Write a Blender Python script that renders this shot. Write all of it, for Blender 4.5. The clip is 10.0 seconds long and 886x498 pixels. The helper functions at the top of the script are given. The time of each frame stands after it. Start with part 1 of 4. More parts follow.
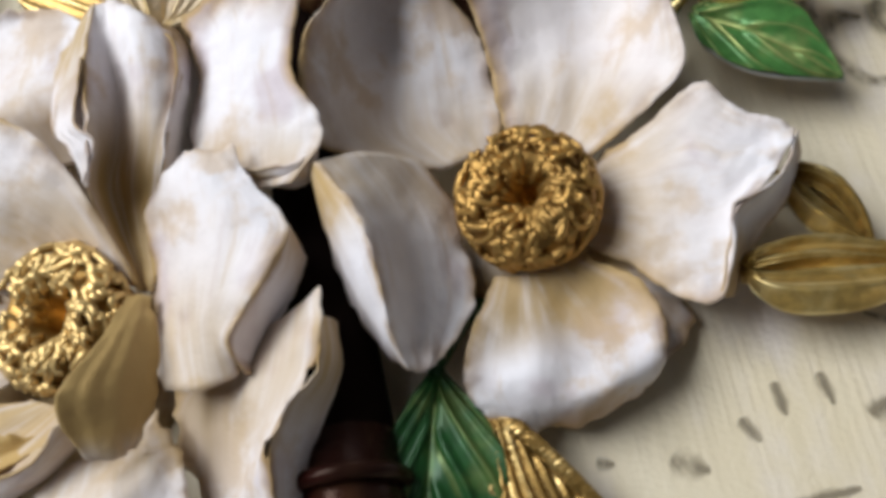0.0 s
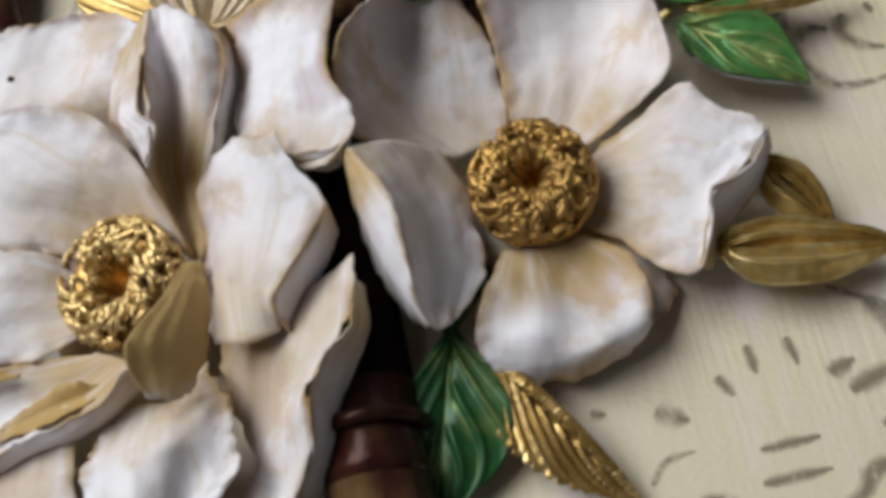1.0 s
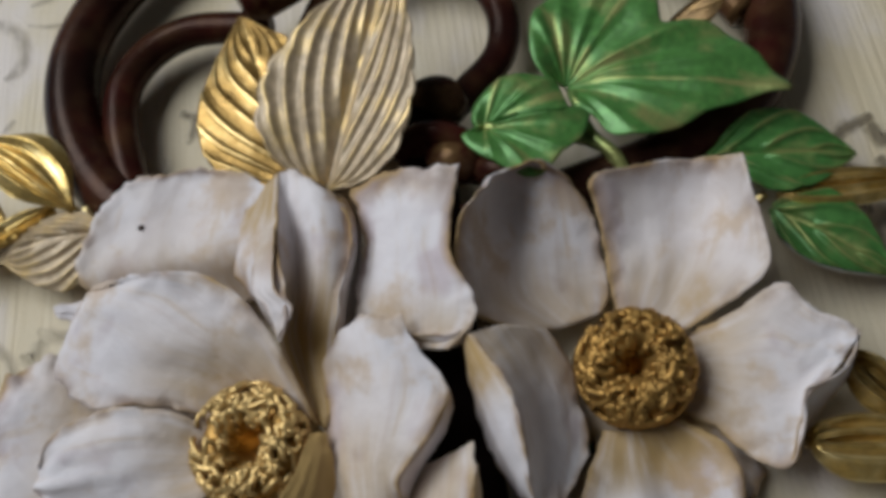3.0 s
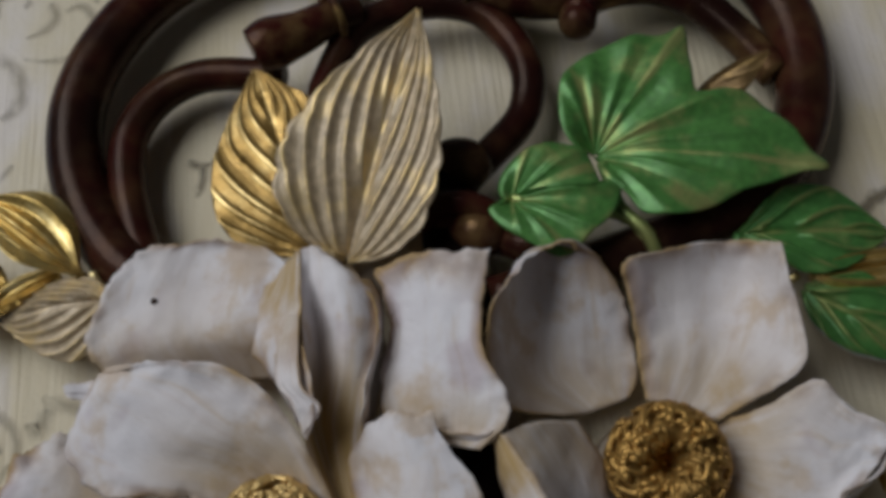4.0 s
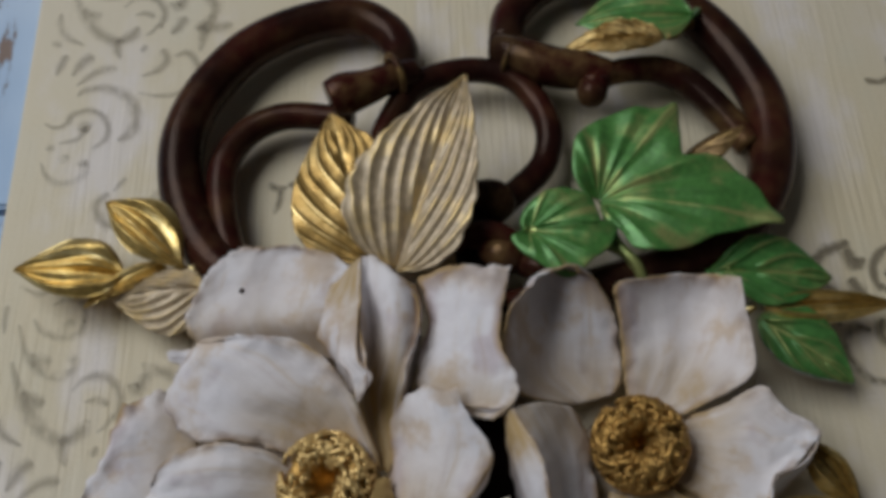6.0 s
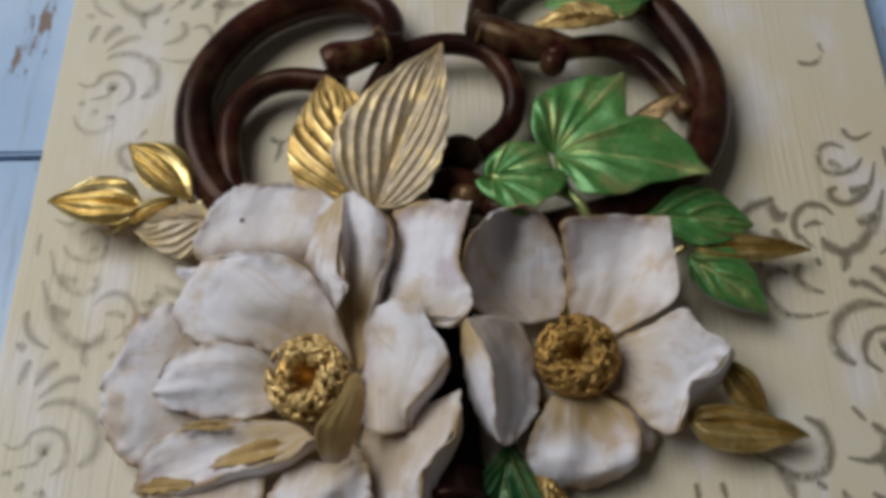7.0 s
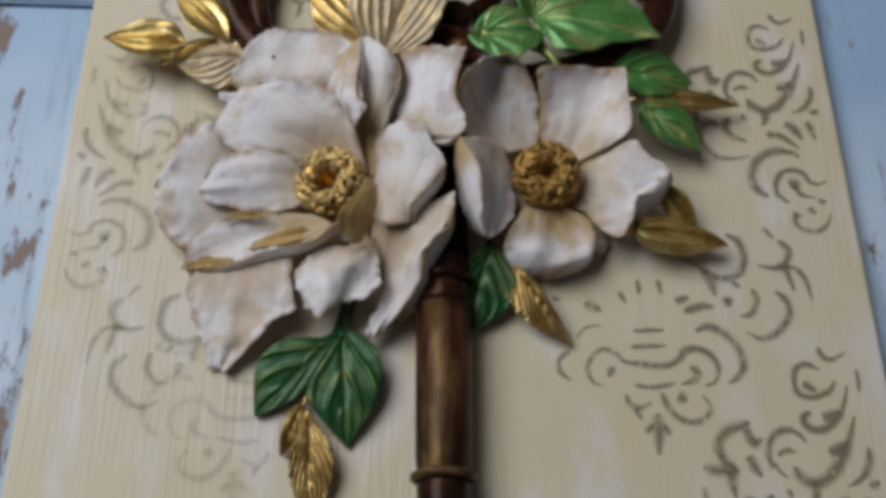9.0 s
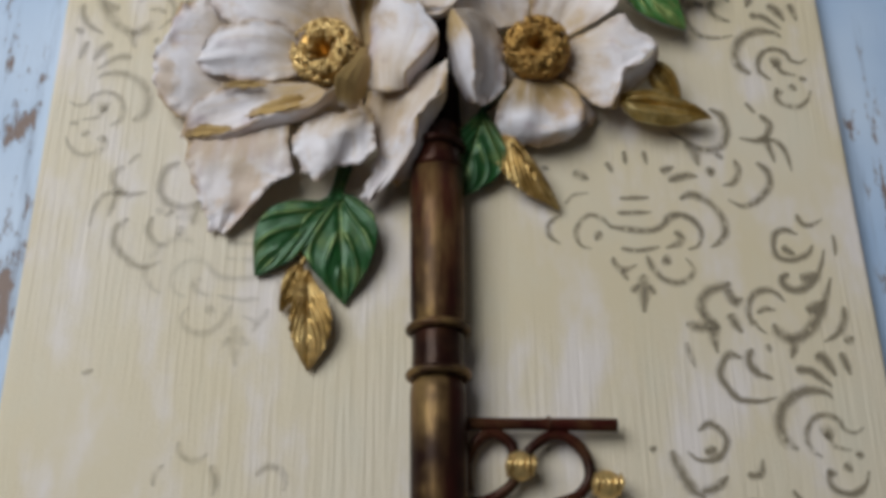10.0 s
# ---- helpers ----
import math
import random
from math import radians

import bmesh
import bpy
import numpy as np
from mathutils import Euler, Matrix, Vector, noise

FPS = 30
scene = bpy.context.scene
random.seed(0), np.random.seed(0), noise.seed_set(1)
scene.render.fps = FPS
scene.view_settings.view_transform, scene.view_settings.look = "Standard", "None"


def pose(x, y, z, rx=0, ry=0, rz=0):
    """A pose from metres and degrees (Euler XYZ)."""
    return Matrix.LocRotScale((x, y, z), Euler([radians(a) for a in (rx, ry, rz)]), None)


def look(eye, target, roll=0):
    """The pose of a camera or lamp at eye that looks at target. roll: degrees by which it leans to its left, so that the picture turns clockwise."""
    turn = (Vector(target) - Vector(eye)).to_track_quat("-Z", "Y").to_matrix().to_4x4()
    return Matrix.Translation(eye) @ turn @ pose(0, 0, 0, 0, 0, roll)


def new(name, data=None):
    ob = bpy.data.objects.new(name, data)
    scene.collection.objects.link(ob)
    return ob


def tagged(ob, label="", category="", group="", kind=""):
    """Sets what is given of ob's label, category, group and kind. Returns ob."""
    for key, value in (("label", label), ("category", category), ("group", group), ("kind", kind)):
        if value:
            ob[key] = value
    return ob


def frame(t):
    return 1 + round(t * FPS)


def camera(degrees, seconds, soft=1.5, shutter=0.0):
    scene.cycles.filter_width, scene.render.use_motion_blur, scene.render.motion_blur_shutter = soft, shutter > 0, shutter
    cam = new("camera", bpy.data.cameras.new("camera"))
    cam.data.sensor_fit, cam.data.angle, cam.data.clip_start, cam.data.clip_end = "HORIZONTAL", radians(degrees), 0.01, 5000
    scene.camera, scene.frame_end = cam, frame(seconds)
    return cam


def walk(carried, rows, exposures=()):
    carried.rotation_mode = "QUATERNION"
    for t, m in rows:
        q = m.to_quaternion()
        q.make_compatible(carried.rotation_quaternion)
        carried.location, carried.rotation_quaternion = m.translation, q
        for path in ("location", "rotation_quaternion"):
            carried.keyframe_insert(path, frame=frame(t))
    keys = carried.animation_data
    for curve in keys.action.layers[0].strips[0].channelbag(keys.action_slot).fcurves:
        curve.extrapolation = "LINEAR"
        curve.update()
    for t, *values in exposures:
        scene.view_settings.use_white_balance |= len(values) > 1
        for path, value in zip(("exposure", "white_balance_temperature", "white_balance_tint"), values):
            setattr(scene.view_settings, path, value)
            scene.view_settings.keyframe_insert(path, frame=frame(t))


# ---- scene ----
cam = camera(46.0, 10.0, 4.5)

PATH = [
    (0, (0.019, 0.022, 0.171), (-0.033, 0.941, -1.605), -14.0),
    (0.5, (0.019, 0.009, 0.181), (-0.021, 0.959, -1.578), -13.2),
    (1, (0.014, 0.005, 0.19), (-0.017, 0.946, -1.574), -12.2),
    (1.5, (0.007, 0.005, 0.2), (-0.032, 0.959, -1.558), -11.6),
    (2, (0.0, 0.013, 0.212), (-0.037, 0.956, -1.552), -10.7),
    (2.5, (-0.001, 0.021, 0.219), (-0.047, 0.973, -1.539), -10.4),
    (4, (-0.012, 0.066, 0.228), (0.008, 0.884, -1.597), -5.2),
    (4.5, (-0.021, 0.073, 0.237), (0.008, 0.878, -1.593), -3.6),
    (5, (-0.026, 0.075, 0.241), (0.01, 0.894, -1.583), -2.0),
    (5.5, (-0.025, 0.058, 0.258), (-0.001, 0.919, -1.547), -1.9),
    (7, (-0.005, -0.012, 0.305), (-0.032, 0.944, -1.451), -2.4),
    (7.5, (-0.006, -0.034, 0.311), (-0.021, 0.918, -1.448), -0.9),
    (8, (-0.01, -0.052, 0.318), (0.004, 0.878, -1.453), 1.1),
    (8.5, (-0.018, -0.067, 0.336), (0.034, 0.835, -1.448), 3.7),
    (9, (-0.024, -0.087, 0.346), (0.062, 0.802, -1.443), 6.2),
    (9.5, (-0.032, -0.108, 0.337), (0.076, 0.756, -1.463), 7.4),
    (10, (-0.029, -0.122, 0.342), (0.099, 0.696, -1.479), 9.2),
]
walk(cam, [(t, look(e, g, r)) for t, e, g, r in PATH], [(0, 0.5), (1.0, 0.25), (2.0, 0.15), (2.7, -0.15), (4.0, -0.8), (5.5, -0.8), (7.0, -0.36), (8.5, -0.4), (9.2, -0.3), (10, -0.12)])

# ---- world, window light, exposure ----
world = bpy.data.worlds.new("sky")
scene.world = world
world.use_nodes = True
wn = world.node_tree.nodes
sky = wn.new("ShaderNodeTexSky")
sky.sky_type, sky.sun_disc = "NISHITA", False
sky.sun_elevation, sky.sun_rotation = radians(35), radians(200)
world.node_tree.links.new(sky.outputs[0], wn["Background"].inputs[0])
wn["Background"].inputs[1].default_value = 0.07

# daylight through the window's opening
lamp = bpy.data.lights.new("window_light", "AREA")
lamp.shape, lamp.size, lamp.size_y, lamp.energy = "RECTANGLE", 1.15, 1.05, 28
lamp.color = (0.925, 0.968, 1.0)
new("window_light", lamp).matrix_world = look((-0.86, 0.50, 1.12), (0, 0.12, 0))

# ---- materials ----
def mat(name):
    m = bpy.data.materials.new(name)
    m.use_nodes = True
    return m, m.node_tree.nodes, m.node_tree.links, m.node_tree.nodes["Principled BSDF"]


def val(n, links, kind, op, *ins):
    """A math node; the inputs are sockets or numbers."""
    nd = n.new(kind)
    nd.operation = op
    for i, s in enumerate(ins):
        if isinstance(s, (int, float)):
            nd.inputs[i].default_value = s
        else:
            links.new(s, nd.inputs[i])
    return nd.outputs[0]


def M(n, links, op, *ins):
    return val(n, links, "ShaderNodeMath", op, *ins)


def noise_tex(n, links, vec, scale, detail=4, rough=0.55, stretch=None):
    if stretch:
        mp = n.new("ShaderNodeMapping")
        mp.inputs["Scale"].default_value = stretch
        links.new(vec, mp.inputs[0])
        vec = mp.outputs[0]
    t = n.new("ShaderNodeTexNoise")
    t.inputs["Scale"].default_value, t.inputs["Detail"].default_value, t.inputs["Roughness"].default_value = scale, detail, rough
    links.new(vec, t.inputs["Vector"])
    return t.outputs["Fac"]


def ramp(n, links, fac, a, b):
    r = n.new("ShaderNodeMapRange")
    r.interpolation_type = "SMOOTHSTEP"
    r.inputs["From Min"].default_value, r.inputs["From Max"].default_value = a, b
    links.new(fac, r.inputs["Value"])
    return r.outputs["Result"]


def mix(n, links, fac, a, b):
    x = n.new("ShaderNodeMix")
    x.data_type = "RGBA"
    for i, s in ((0, fac), (6, a), (7, b)):
        if isinstance(s, tuple):
            x.inputs[i].default_value = (*s, 1)
        elif isinstance(s, (int, float)):
            x.inputs[i].default_value = s
        else:
            links.new(s, x.inputs[i])
    return x.outputs[2]


def bump(n, links, height, strength, dist, bsdf):
    b = n.new("ShaderNodeBump")
    b.inputs["Strength"].default_value, b.inputs["Distance"].default_value = strength, dist
    links.new(height, b.inputs["Height"])
    links.new(b.outputs[0], bsdf.inputs["Normal"])


def coords(n, which="Object"):
    return n.new("ShaderNodeTexCoord").outputs[which]


def uv_parts(n, links):
    """u across (0 to 1), v along, and the distance from the midline (0 to 1)."""
    s = n.new("ShaderNodeSeparateXYZ")
    links.new(coords(n, "UV"), s.inputs[0])
    side = M(n, links, "ABSOLUTE", M(n, links, "SUBTRACT", M(n, links, "MULTIPLY", s.outputs[0], 2.0), 1.0))
    return s.outputs[0], s.outputs[1], side


def petal_material(name, inner, warm, reach=0.45):
    """Chalky white paint, tan and mauve shading rubbed into the rim, gold in the heart."""
    m, n, l, b = mat(name)
    u, v, side = uv_parts(n, l)
    o = coords(n)
    big, mid, fine = noise_tex(n, l, o, 55, 3), noise_tex(n, l, o, 150, 4), noise_tex(n, l, o, 600, 5)
    streak = noise_tex(n, l, coords(n, "UV"), 2.2, 4, 0.6, (3.2, 0.6, 1.0))
    hair = noise_tex(n, l, coords(n, "UV"), 2.6, 4, 0.55, (3.0, 0.6, 1.0))
    white = mix(n, l, ramp(n, l, mid, 0.3, 0.7), (0.785, 0.75, 0.775), (0.72, 0.68, 0.705))
    white = mix(n, l, M(n, l, "MULTIPLY", ramp(n, l, noise_tex(n, l, o, 24, 3), 0.42, 0.66), 0.65), white, (0.70, 0.62, 0.58))
    col = mix(n, l, M(n, l, "MULTIPLY", ramp(n, l, streak, 0.53, 0.70), 0.55), white, (0.58, 0.44, 0.31))
    col = mix(n, l, M(n, l, "MULTIPLY", ramp(n, l, hair, 0.52, 0.75), 0.40 * warm), col, (0.50, 0.37, 0.33))
    col = mix(n, l, M(n, l, "MULTIPLY", ramp(n, l, big, 0.54, 0.68), 0.55), col, (0.47, 0.37, 0.40))
    rim = M(n, l, "MAXIMUM", ramp(n, l, side, 0.74, 0.97), ramp(n, l, v, 0.80, 0.98))
    rim = M(n, l, "MULTIPLY", rim, ramp(n, l, M(n, l, "ADD", M(n, l, "MULTIPLY", big, 0.6), M(n, l, "MULTIPLY", mid, 0.4)), 0.40, 0.58))
    tan = mix(n, l, ramp(n, l, mid, 0.4, 0.6), (0.44, 0.27, 0.11), (0.36, 0.25, 0.19))
    col = mix(n, l, M(n, l, "MULTIPLY", rim, warm), col, tan)
    line = M(n, l, "MAXIMUM", ramp(n, l, side, 0.93, 0.99), ramp(n, l, v, 0.95, 0.995))
    line = M(n, l, "MULTIPLY", line, M(n, l, "MULTIPLY", ramp(n, l, big, 0.44, 0.62), 0.75))
    col = mix(n, l, line, col, (0.42, 0.27, 0.10))
    blot = M(n, l, "MULTIPLY", ramp(n, l, noise_tex(n, l, o, 34, 5, 0.65), 0.53, 0.64), 0.75 * warm)
    col = mix(n, l, blot, col, (0.53, 0.37, 0.22))
    heart = M(n, l, "MULTIPLY", M(n, l, "SUBTRACT", 1.0, ramp(n, l, v, reach * (0.7 if reach > 0.6 else 0.3), reach)), inner)
    heart = M(n, l, "MULTIPLY", heart, ramp(n, l, streak, 0.2 - 0.4 * (reach > 0.6), 0.55 - 0.2 * (reach > 0.6)))
    col = mix(n, l, heart, col, (0.44, 0.29, 0.11))
    l.new(col, b.inputs["Base Color"])
    b.inputs["Roughness"].default_value = 0.62
    b.inputs["Specular IOR Level"].default_value = 0.28
    bump(n, l, M(n, l, "ADD", M(n, l, "MULTIPLY", fine, 0.6), M(n, l, "ADD", M(n, l, "MULTIPLY", mid, 1.3), M(n, l, "MULTIPLY", hair, 0.8))), 0.3, 0.0007, b)
    return m


def leaf_material(name, ground, dust, metal_ground, amount, veins, fan=False, slant=0.62, rib=True):
    """A painted leaf: a ground colour with gold rubbed over the raised veins."""
    m, n, l, b = mat(name)
    u, v, side = uv_parts(n, l)
    o = coords(n)
    fine, patch = noise_tex(n, l, o, 500, 5), noise_tex(n, l, o, 110, 4)
    phase = M(n, l, "MULTIPLY", side, float(veins)) if fan else M(n, l, "SUBTRACT", M(n, l, "MULTIPLY", v, float(veins)), M(n, l, "MULTIPLY", side, slant * veins))
    wave = M(n, l, "COSINE", M(n, l, "MULTIPLY", phase, 2 * math.pi))
    ridge = M(n, l, "MAXIMUM", ramp(n, l, wave, 0.7, 1.0), M(n, l, "SUBTRACT", 1.0, ramp(n, l, side, 0.02, 0.10)))
    if not rib:
        ridge = ramp(n, l, wave, 0.7, 1.0)
    rub = M(n, l, "MULTIPLY", ridge, ramp(n, l, patch, 0.35, 0.6))
    rub = M(n, l, "MAXIMUM", rub, M(n, l, "MULTIPLY", ramp(n, l, patch, 0.50, 0.75), 0.75))
    rub = M(n, l, "MULTIPLY", rub, amount)
    dark = tuple(c * 0.7 for c in ground)
    base = mix(n, l, ramp(n, l, fine, 0.35, 0.7), dark, ground)
    l.new(mix(n, l, rub, base, dust), b.inputs["Base Color"])
    l.new(M(n, l, "ADD", M(n, l, "MULTIPLY", rub, 0.8 - metal_ground), metal_ground), b.inputs["Metallic"])
    l.new(M(n, l, "ADD", 0.20 if metal_ground > 0.4 else 0.26, M(n, l, "MULTIPLY", patch, 0.22)), b.inputs["Roughness"])
    bump(n, l, fine, 0.25, 0.0005, b)
    return m


def key_material(name, gold, stretch):
    """Dark maroon lacquer with gold wax rubbed over it."""
    m, n, l, b = mat(name)
    o = coords(n)
    streak, patch, fine = noise_tex(n, l, o, 110, 5, 0.62, stretch), noise_tex(n, l, o, 38, 3), noise_tex(n, l, o, 700, 4)
    rub = M(n, l, "MULTIPLY", ramp(n, l, streak, 0.36, 0.72), ramp(n, l, patch, 0.30, 0.62))
    rub = M(n, l, "MULTIPLY", rub, gold)
    ground = mix(n, l, ramp(n, l, patch, 0.35, 0.7), (0.014, 0.005, 0.004), (0.045, 0.009, 0.007))
    l.new(mix(n, l, rub, ground, (0.40, 0.26, 0.10)), b.inputs["Base Color"])
    l.new(M(n, l, "MULTIPLY", rub, 0.8), b.inputs["Metallic"])
    l.new(M(n, l, "ADD", 0.24 if gold > 0.8 else 0.13, M(n, l, "MULTIPLY", fine, 0.2)), b.inputs["Roughness"])
    b.inputs["Specular IOR Level"].default_value = 0.17
    b.inputs["Specular Tint"].default_value = (1.0, 0.72, 0.58, 1.0)
    bump(n, l, M(n, l, "ADD", fine, M(n, l, "MULTIPLY", streak, 0.5)), 0.25, 0.0004, b)
    return m


def gold_material(name, col, rough=0.26):
    m, n, l, b = mat(name)
    o = coords(n)
    patch, fine = noise_tex(n, l, o, 160, 4), noise_tex(n, l, o, 800, 4)
    l.new(mix(n, l, ramp(n, l, patch, 0.3, 0.65), tuple(c * 0.6 for c in col), col), b.inputs["Base Color"])
    b.inputs["Metallic"].default_value = 0.7
    l.new(M(n, l, "ADD", rough, M(n, l, "MULTIPLY", fine, 0.2)), b.inputs["Roughness"])
    bump(n, l, fine, 0.3, 0.0004, b)
    return m


def board_material():
    m, n, l, b = mat("cream_combed_paint")
    o = coords(n)
    cloud, patch, fine = noise_tex(n, l, o, 9, 3), noise_tex(n, l, o, 22, 4, 0.6, (1.6, 0.7, 1.0)), noise_tex(n, l, o, 900, 4)
    comb = noise_tex(n, l, o, 700, 2, 0.5, (1.0, 0.035, 1.0))
    col = mix(n, l, ramp(n, l, cloud, 0.35, 0.65), (0.65, 0.55, 0.375), (0.66, 0.575, 0.435))
    col = mix(n, l, M(n, l, "MULTIPLY", ramp(n, l, patch, 0.47, 0.68), 0.85), col, (0.72, 0.65, 0.615))
    col = mix(n, l, M(n, l, "MULTIPLY", ramp(n, l, patch, 0.50, 0.28), 0.35), col, (0.61, 0.58, 0.47))
    col = mix(n, l, M(n, l, "MULTIPLY", ramp(n, l, comb, 0.6, 0.8), 0.12), col, (0.52, 0.42, 0.27))
    l.new(col, b.inputs["Base Color"])
    b.inputs["Roughness"].default_value = 0.5
    where = ramp(n, l, noise_tex(n, l, o, 6, 2), 0.36, 0.54)
    bump(n, l, M(n, l, "ADD", M(n, l, "MULTIPLY", comb, where), M(n, l, "MULTIPLY", fine, 0.4)), 0.6, 0.0008, b)
    return m


def stencil_material(name, strength):
    """Taupe stencil paint, worn through in specks so that the board shows."""
    m, n, l, b = mat(name)
    o = coords(n)
    worn = noise_tex(n, l, o, 420, 4, 0.65, (1.0, 0.5, 1.0))
    area = noise_tex(n, l, o, 28, 3)
    b.inputs["Base Color"].default_value = (0.22, 0.18, 0.12, 1)
    b.inputs["Roughness"].default_value = 0.6
    clear = n.new("ShaderNodeBsdfTransparent")
    ms = n.new("ShaderNodeMixShader")
    u, v, side = uv_parts(n, l)
    soft = M(n, l, "SUBTRACT", 1.0, ramp(n, l, M(n, l, "ADD", side, M(n, l, "MULTIPLY", M(n, l, "SUBTRACT", worn, 0.5), 1.3)), -0.05, 1.0))
    keep = M(n, l, "MULTIPLY", ramp(n, l, M(n, l, "ADD", worn, M(n, l, "MULTIPLY", area, 0.7)), 0.55, 0.95), strength)
    keep = M(n, l, "MULTIPLY", keep, soft)
    l.new(keep, ms.inputs[0])
    l.new(clear.outputs[0], ms.inputs[1])
    l.new(b.outputs[0], ms.inputs[2])
    l.new(ms.outputs[0], n["Material Output"].inputs["Surface"])
    return m


def plank_material():
    """Pale blue-white paint flaking off brown boards."""
    m, n, l, b = mat("flaking_blue_white_paint")
    o = coords(n)
    grain = noise_tex(n, l, o, 60, 6, 0.65, (2.2, 0.16, 1.0))
    flake, cloud, fine = noise_tex(n, l, o, 38, 6, 0.7, (1.3, 0.45, 1.0)), noise_tex(n, l, o, 7, 3), noise_tex(n, l, o, 500, 4)
    paint = mix(n, l, ramp(n, l, cloud, 0.35, 0.65), (0.34, 0.47, 0.66), (0.52, 0.62, 0.76))
    paint = mix(n, l, M(n, l, "MULTIPLY", ramp(n, l, grain, 0.50, 0.66), 0.6), paint, (0.26, 0.32, 0.42))
    bare = ramp(n, l, M(n, l, "ADD", M(n, l, "MULTIPLY", flake, 0.7), M(n, l, "MULTIPLY", grain, 0.3)), 0.56, 0.605)
    l.new(mix(n, l, bare, paint, (0.20, 0.13, 0.10)), b.inputs["Base Color"])
    b.inputs["Roughness"].default_value = 0.55
    bump(n, l, M(n, l, "SUBTRACT", M(n, l, "MULTIPLY", grain, 0.5), bare), 0.4, 0.0012, b)
    return m


def plain_material(name, col, rough=0.7, shine=0.5):
    m, n, l, b = mat(name)
    o = coords(n)
    l.new(mix(n, l, noise_tex(n, l, o, 6, 5), tuple(c * 0.88 for c in col), col), b.inputs["Base Color"])
    b.inputs["Roughness"].default_value = rough
    b.inputs["Specular IOR Level"].default_value = shine
    bump(n, l, noise_tex(n, l, o, 90, 4), 0.15, 0.002, b)
    return m


PETAL = petal_material("white_painted_petal", 0.55, 0.8)
PETAL_GOLD = petal_material("gold_rimmed_petal", 0.9, 1.0, 0.5)
PETAL_HEART = petal_material("gold_washed_petal", 1.0, 0.9, 1.15)
PETAL_THROAT = petal_material("gold_throated_petal", 1.0, 0.9, 0.58)
GOLD = leaf_material("gold_leaf_paint", (0.40, 0.24, 0.065), (0.84, 0.62, 0.27), 0.65, 0.9, 6)
POLISHED = leaf_material("polished_gold_paint", (0.62, 0.42, 0.13), (1.0, 0.84, 0.44), 0.72, 0.8, 2, True)
CREAM = leaf_material("cream_and_gold_paint", (0.56, 0.43, 0.28), (0.74, 0.54, 0.24), 0.15, 0.85, 4, False, 1.1, False)
GREEN = leaf_material("pearl_green_and_gold_paint", (0.10, 0.28, 0.065), (0.48, 0.48, 0.18), 0.25, 0.8, 3, True)
DULL = leaf_material("dull_bronze_paint", (0.17, 0.10, 0.035), (0.30, 0.19, 0.06), 0.6, 0.5, 3)
BACK = plain_material("bare_white_clay", (0.72, 0.69, 0.66), 0.6)
GREEN_LEAF = leaf_material("pearl_green_veined_paint", (0.085, 0.25, 0.06), (0.46, 0.47, 0.17), 0.25, 0.7, 3)
DARKGREEN = leaf_material("deep_green_and_gold_paint", (0.014, 0.088, 0.018), (0.30, 0.33, 0.09), 0.2, 0.32, 3)
STAMEN = gold_material("pale_gold_stamen", (0.78, 0.54, 0.22))
STAMEN_DARK = gold_material("antique_gold_stamen", (0.54, 0.31, 0.085), 0.30)
KEY = key_material("maroon_lacquer", 0.10, (1.0, 1.0, 1.0))
HORN = key_material("bronze_rubbed_lacquer", 0.38, (1.0, 1.0, 1.0))
# maroon lacquer taken near black: the petals' shade is in the colour
SHADED_SHAFT = plain_material("maroon_lacquer_in_painted_shade", (0.008, 0.004, 0.003), 0.8, 0.04)
COLLAR = key_material("gold_edged_lacquer", 0.95, (1.0, 3.0, 1.0))
KEY_GOLD = key_material("gold_rubbed_lacquer", 0.85, (0.7, 0.10, 0.7))
BRIGHT = gold_material("bright_gold_wax", (0.80, 0.55, 0.22))
BOARD = board_material()
STENCIL = stencil_material("taupe_stencil", 0.85)
FAINT = stencil_material("faded_taupe_stencil", 0.40)
GHOST = stencil_material("rubbed_stencil_paint", 0.2)
PLANK = plank_material()
WALL = plain_material("pale_wall_paint", (0.40, 0.39, 0.38))
FLOOR = plain_material("dark_floor", (0.16, 0.12, 0.09))

# ---- helpers for shapes; plans are in millimetres ----
MM = 0.001


def part(name, bm, material, parent=None, label="", smooth=True):
    me = bpy.data.meshes.new(name)
    bmesh.ops.recalc_face_normals(bm, faces=bm.faces)
    bm.to_mesh(me)
    bm.free()
    me.materials.append(material)
    if smooth:
        me.polygons.foreach_set("use_smooth", [True] * len(me.polygons))
    ob = new(name, me)
    ob.parent = parent
    return tagged(ob, label)


def empty(name, label, category, group="", at=(0, 0, 0)):
    ob = new(name)
    ob.empty_display_size = 0.01
    return tagged(ob, label, category, group)


def spline(rows, v):
    """Catmull-Rom through evenly spaced rows."""
    k = len(rows) - 1
    i = min(int(v * k), k - 1)
    f = v * k - i
    r = [np.array(rows[max(0, min(k, j))], float) for j in (i - 1, i, i + 1, i + 2)]
    if i == 0:
        r[0] = 2 * r[1] - r[2]
    if i == k - 1:
        r[3] = 2 * r[2] - r[1]
    return 0.5 * (2 * r[1] + (r[2] - r[0]) * f + (2 * r[0] - 5 * r[1] + 4 * r[2] - r[3]) * f * f + (3 * r[1] - r[0] - 3 * r[2] + r[3]) * f ** 3)


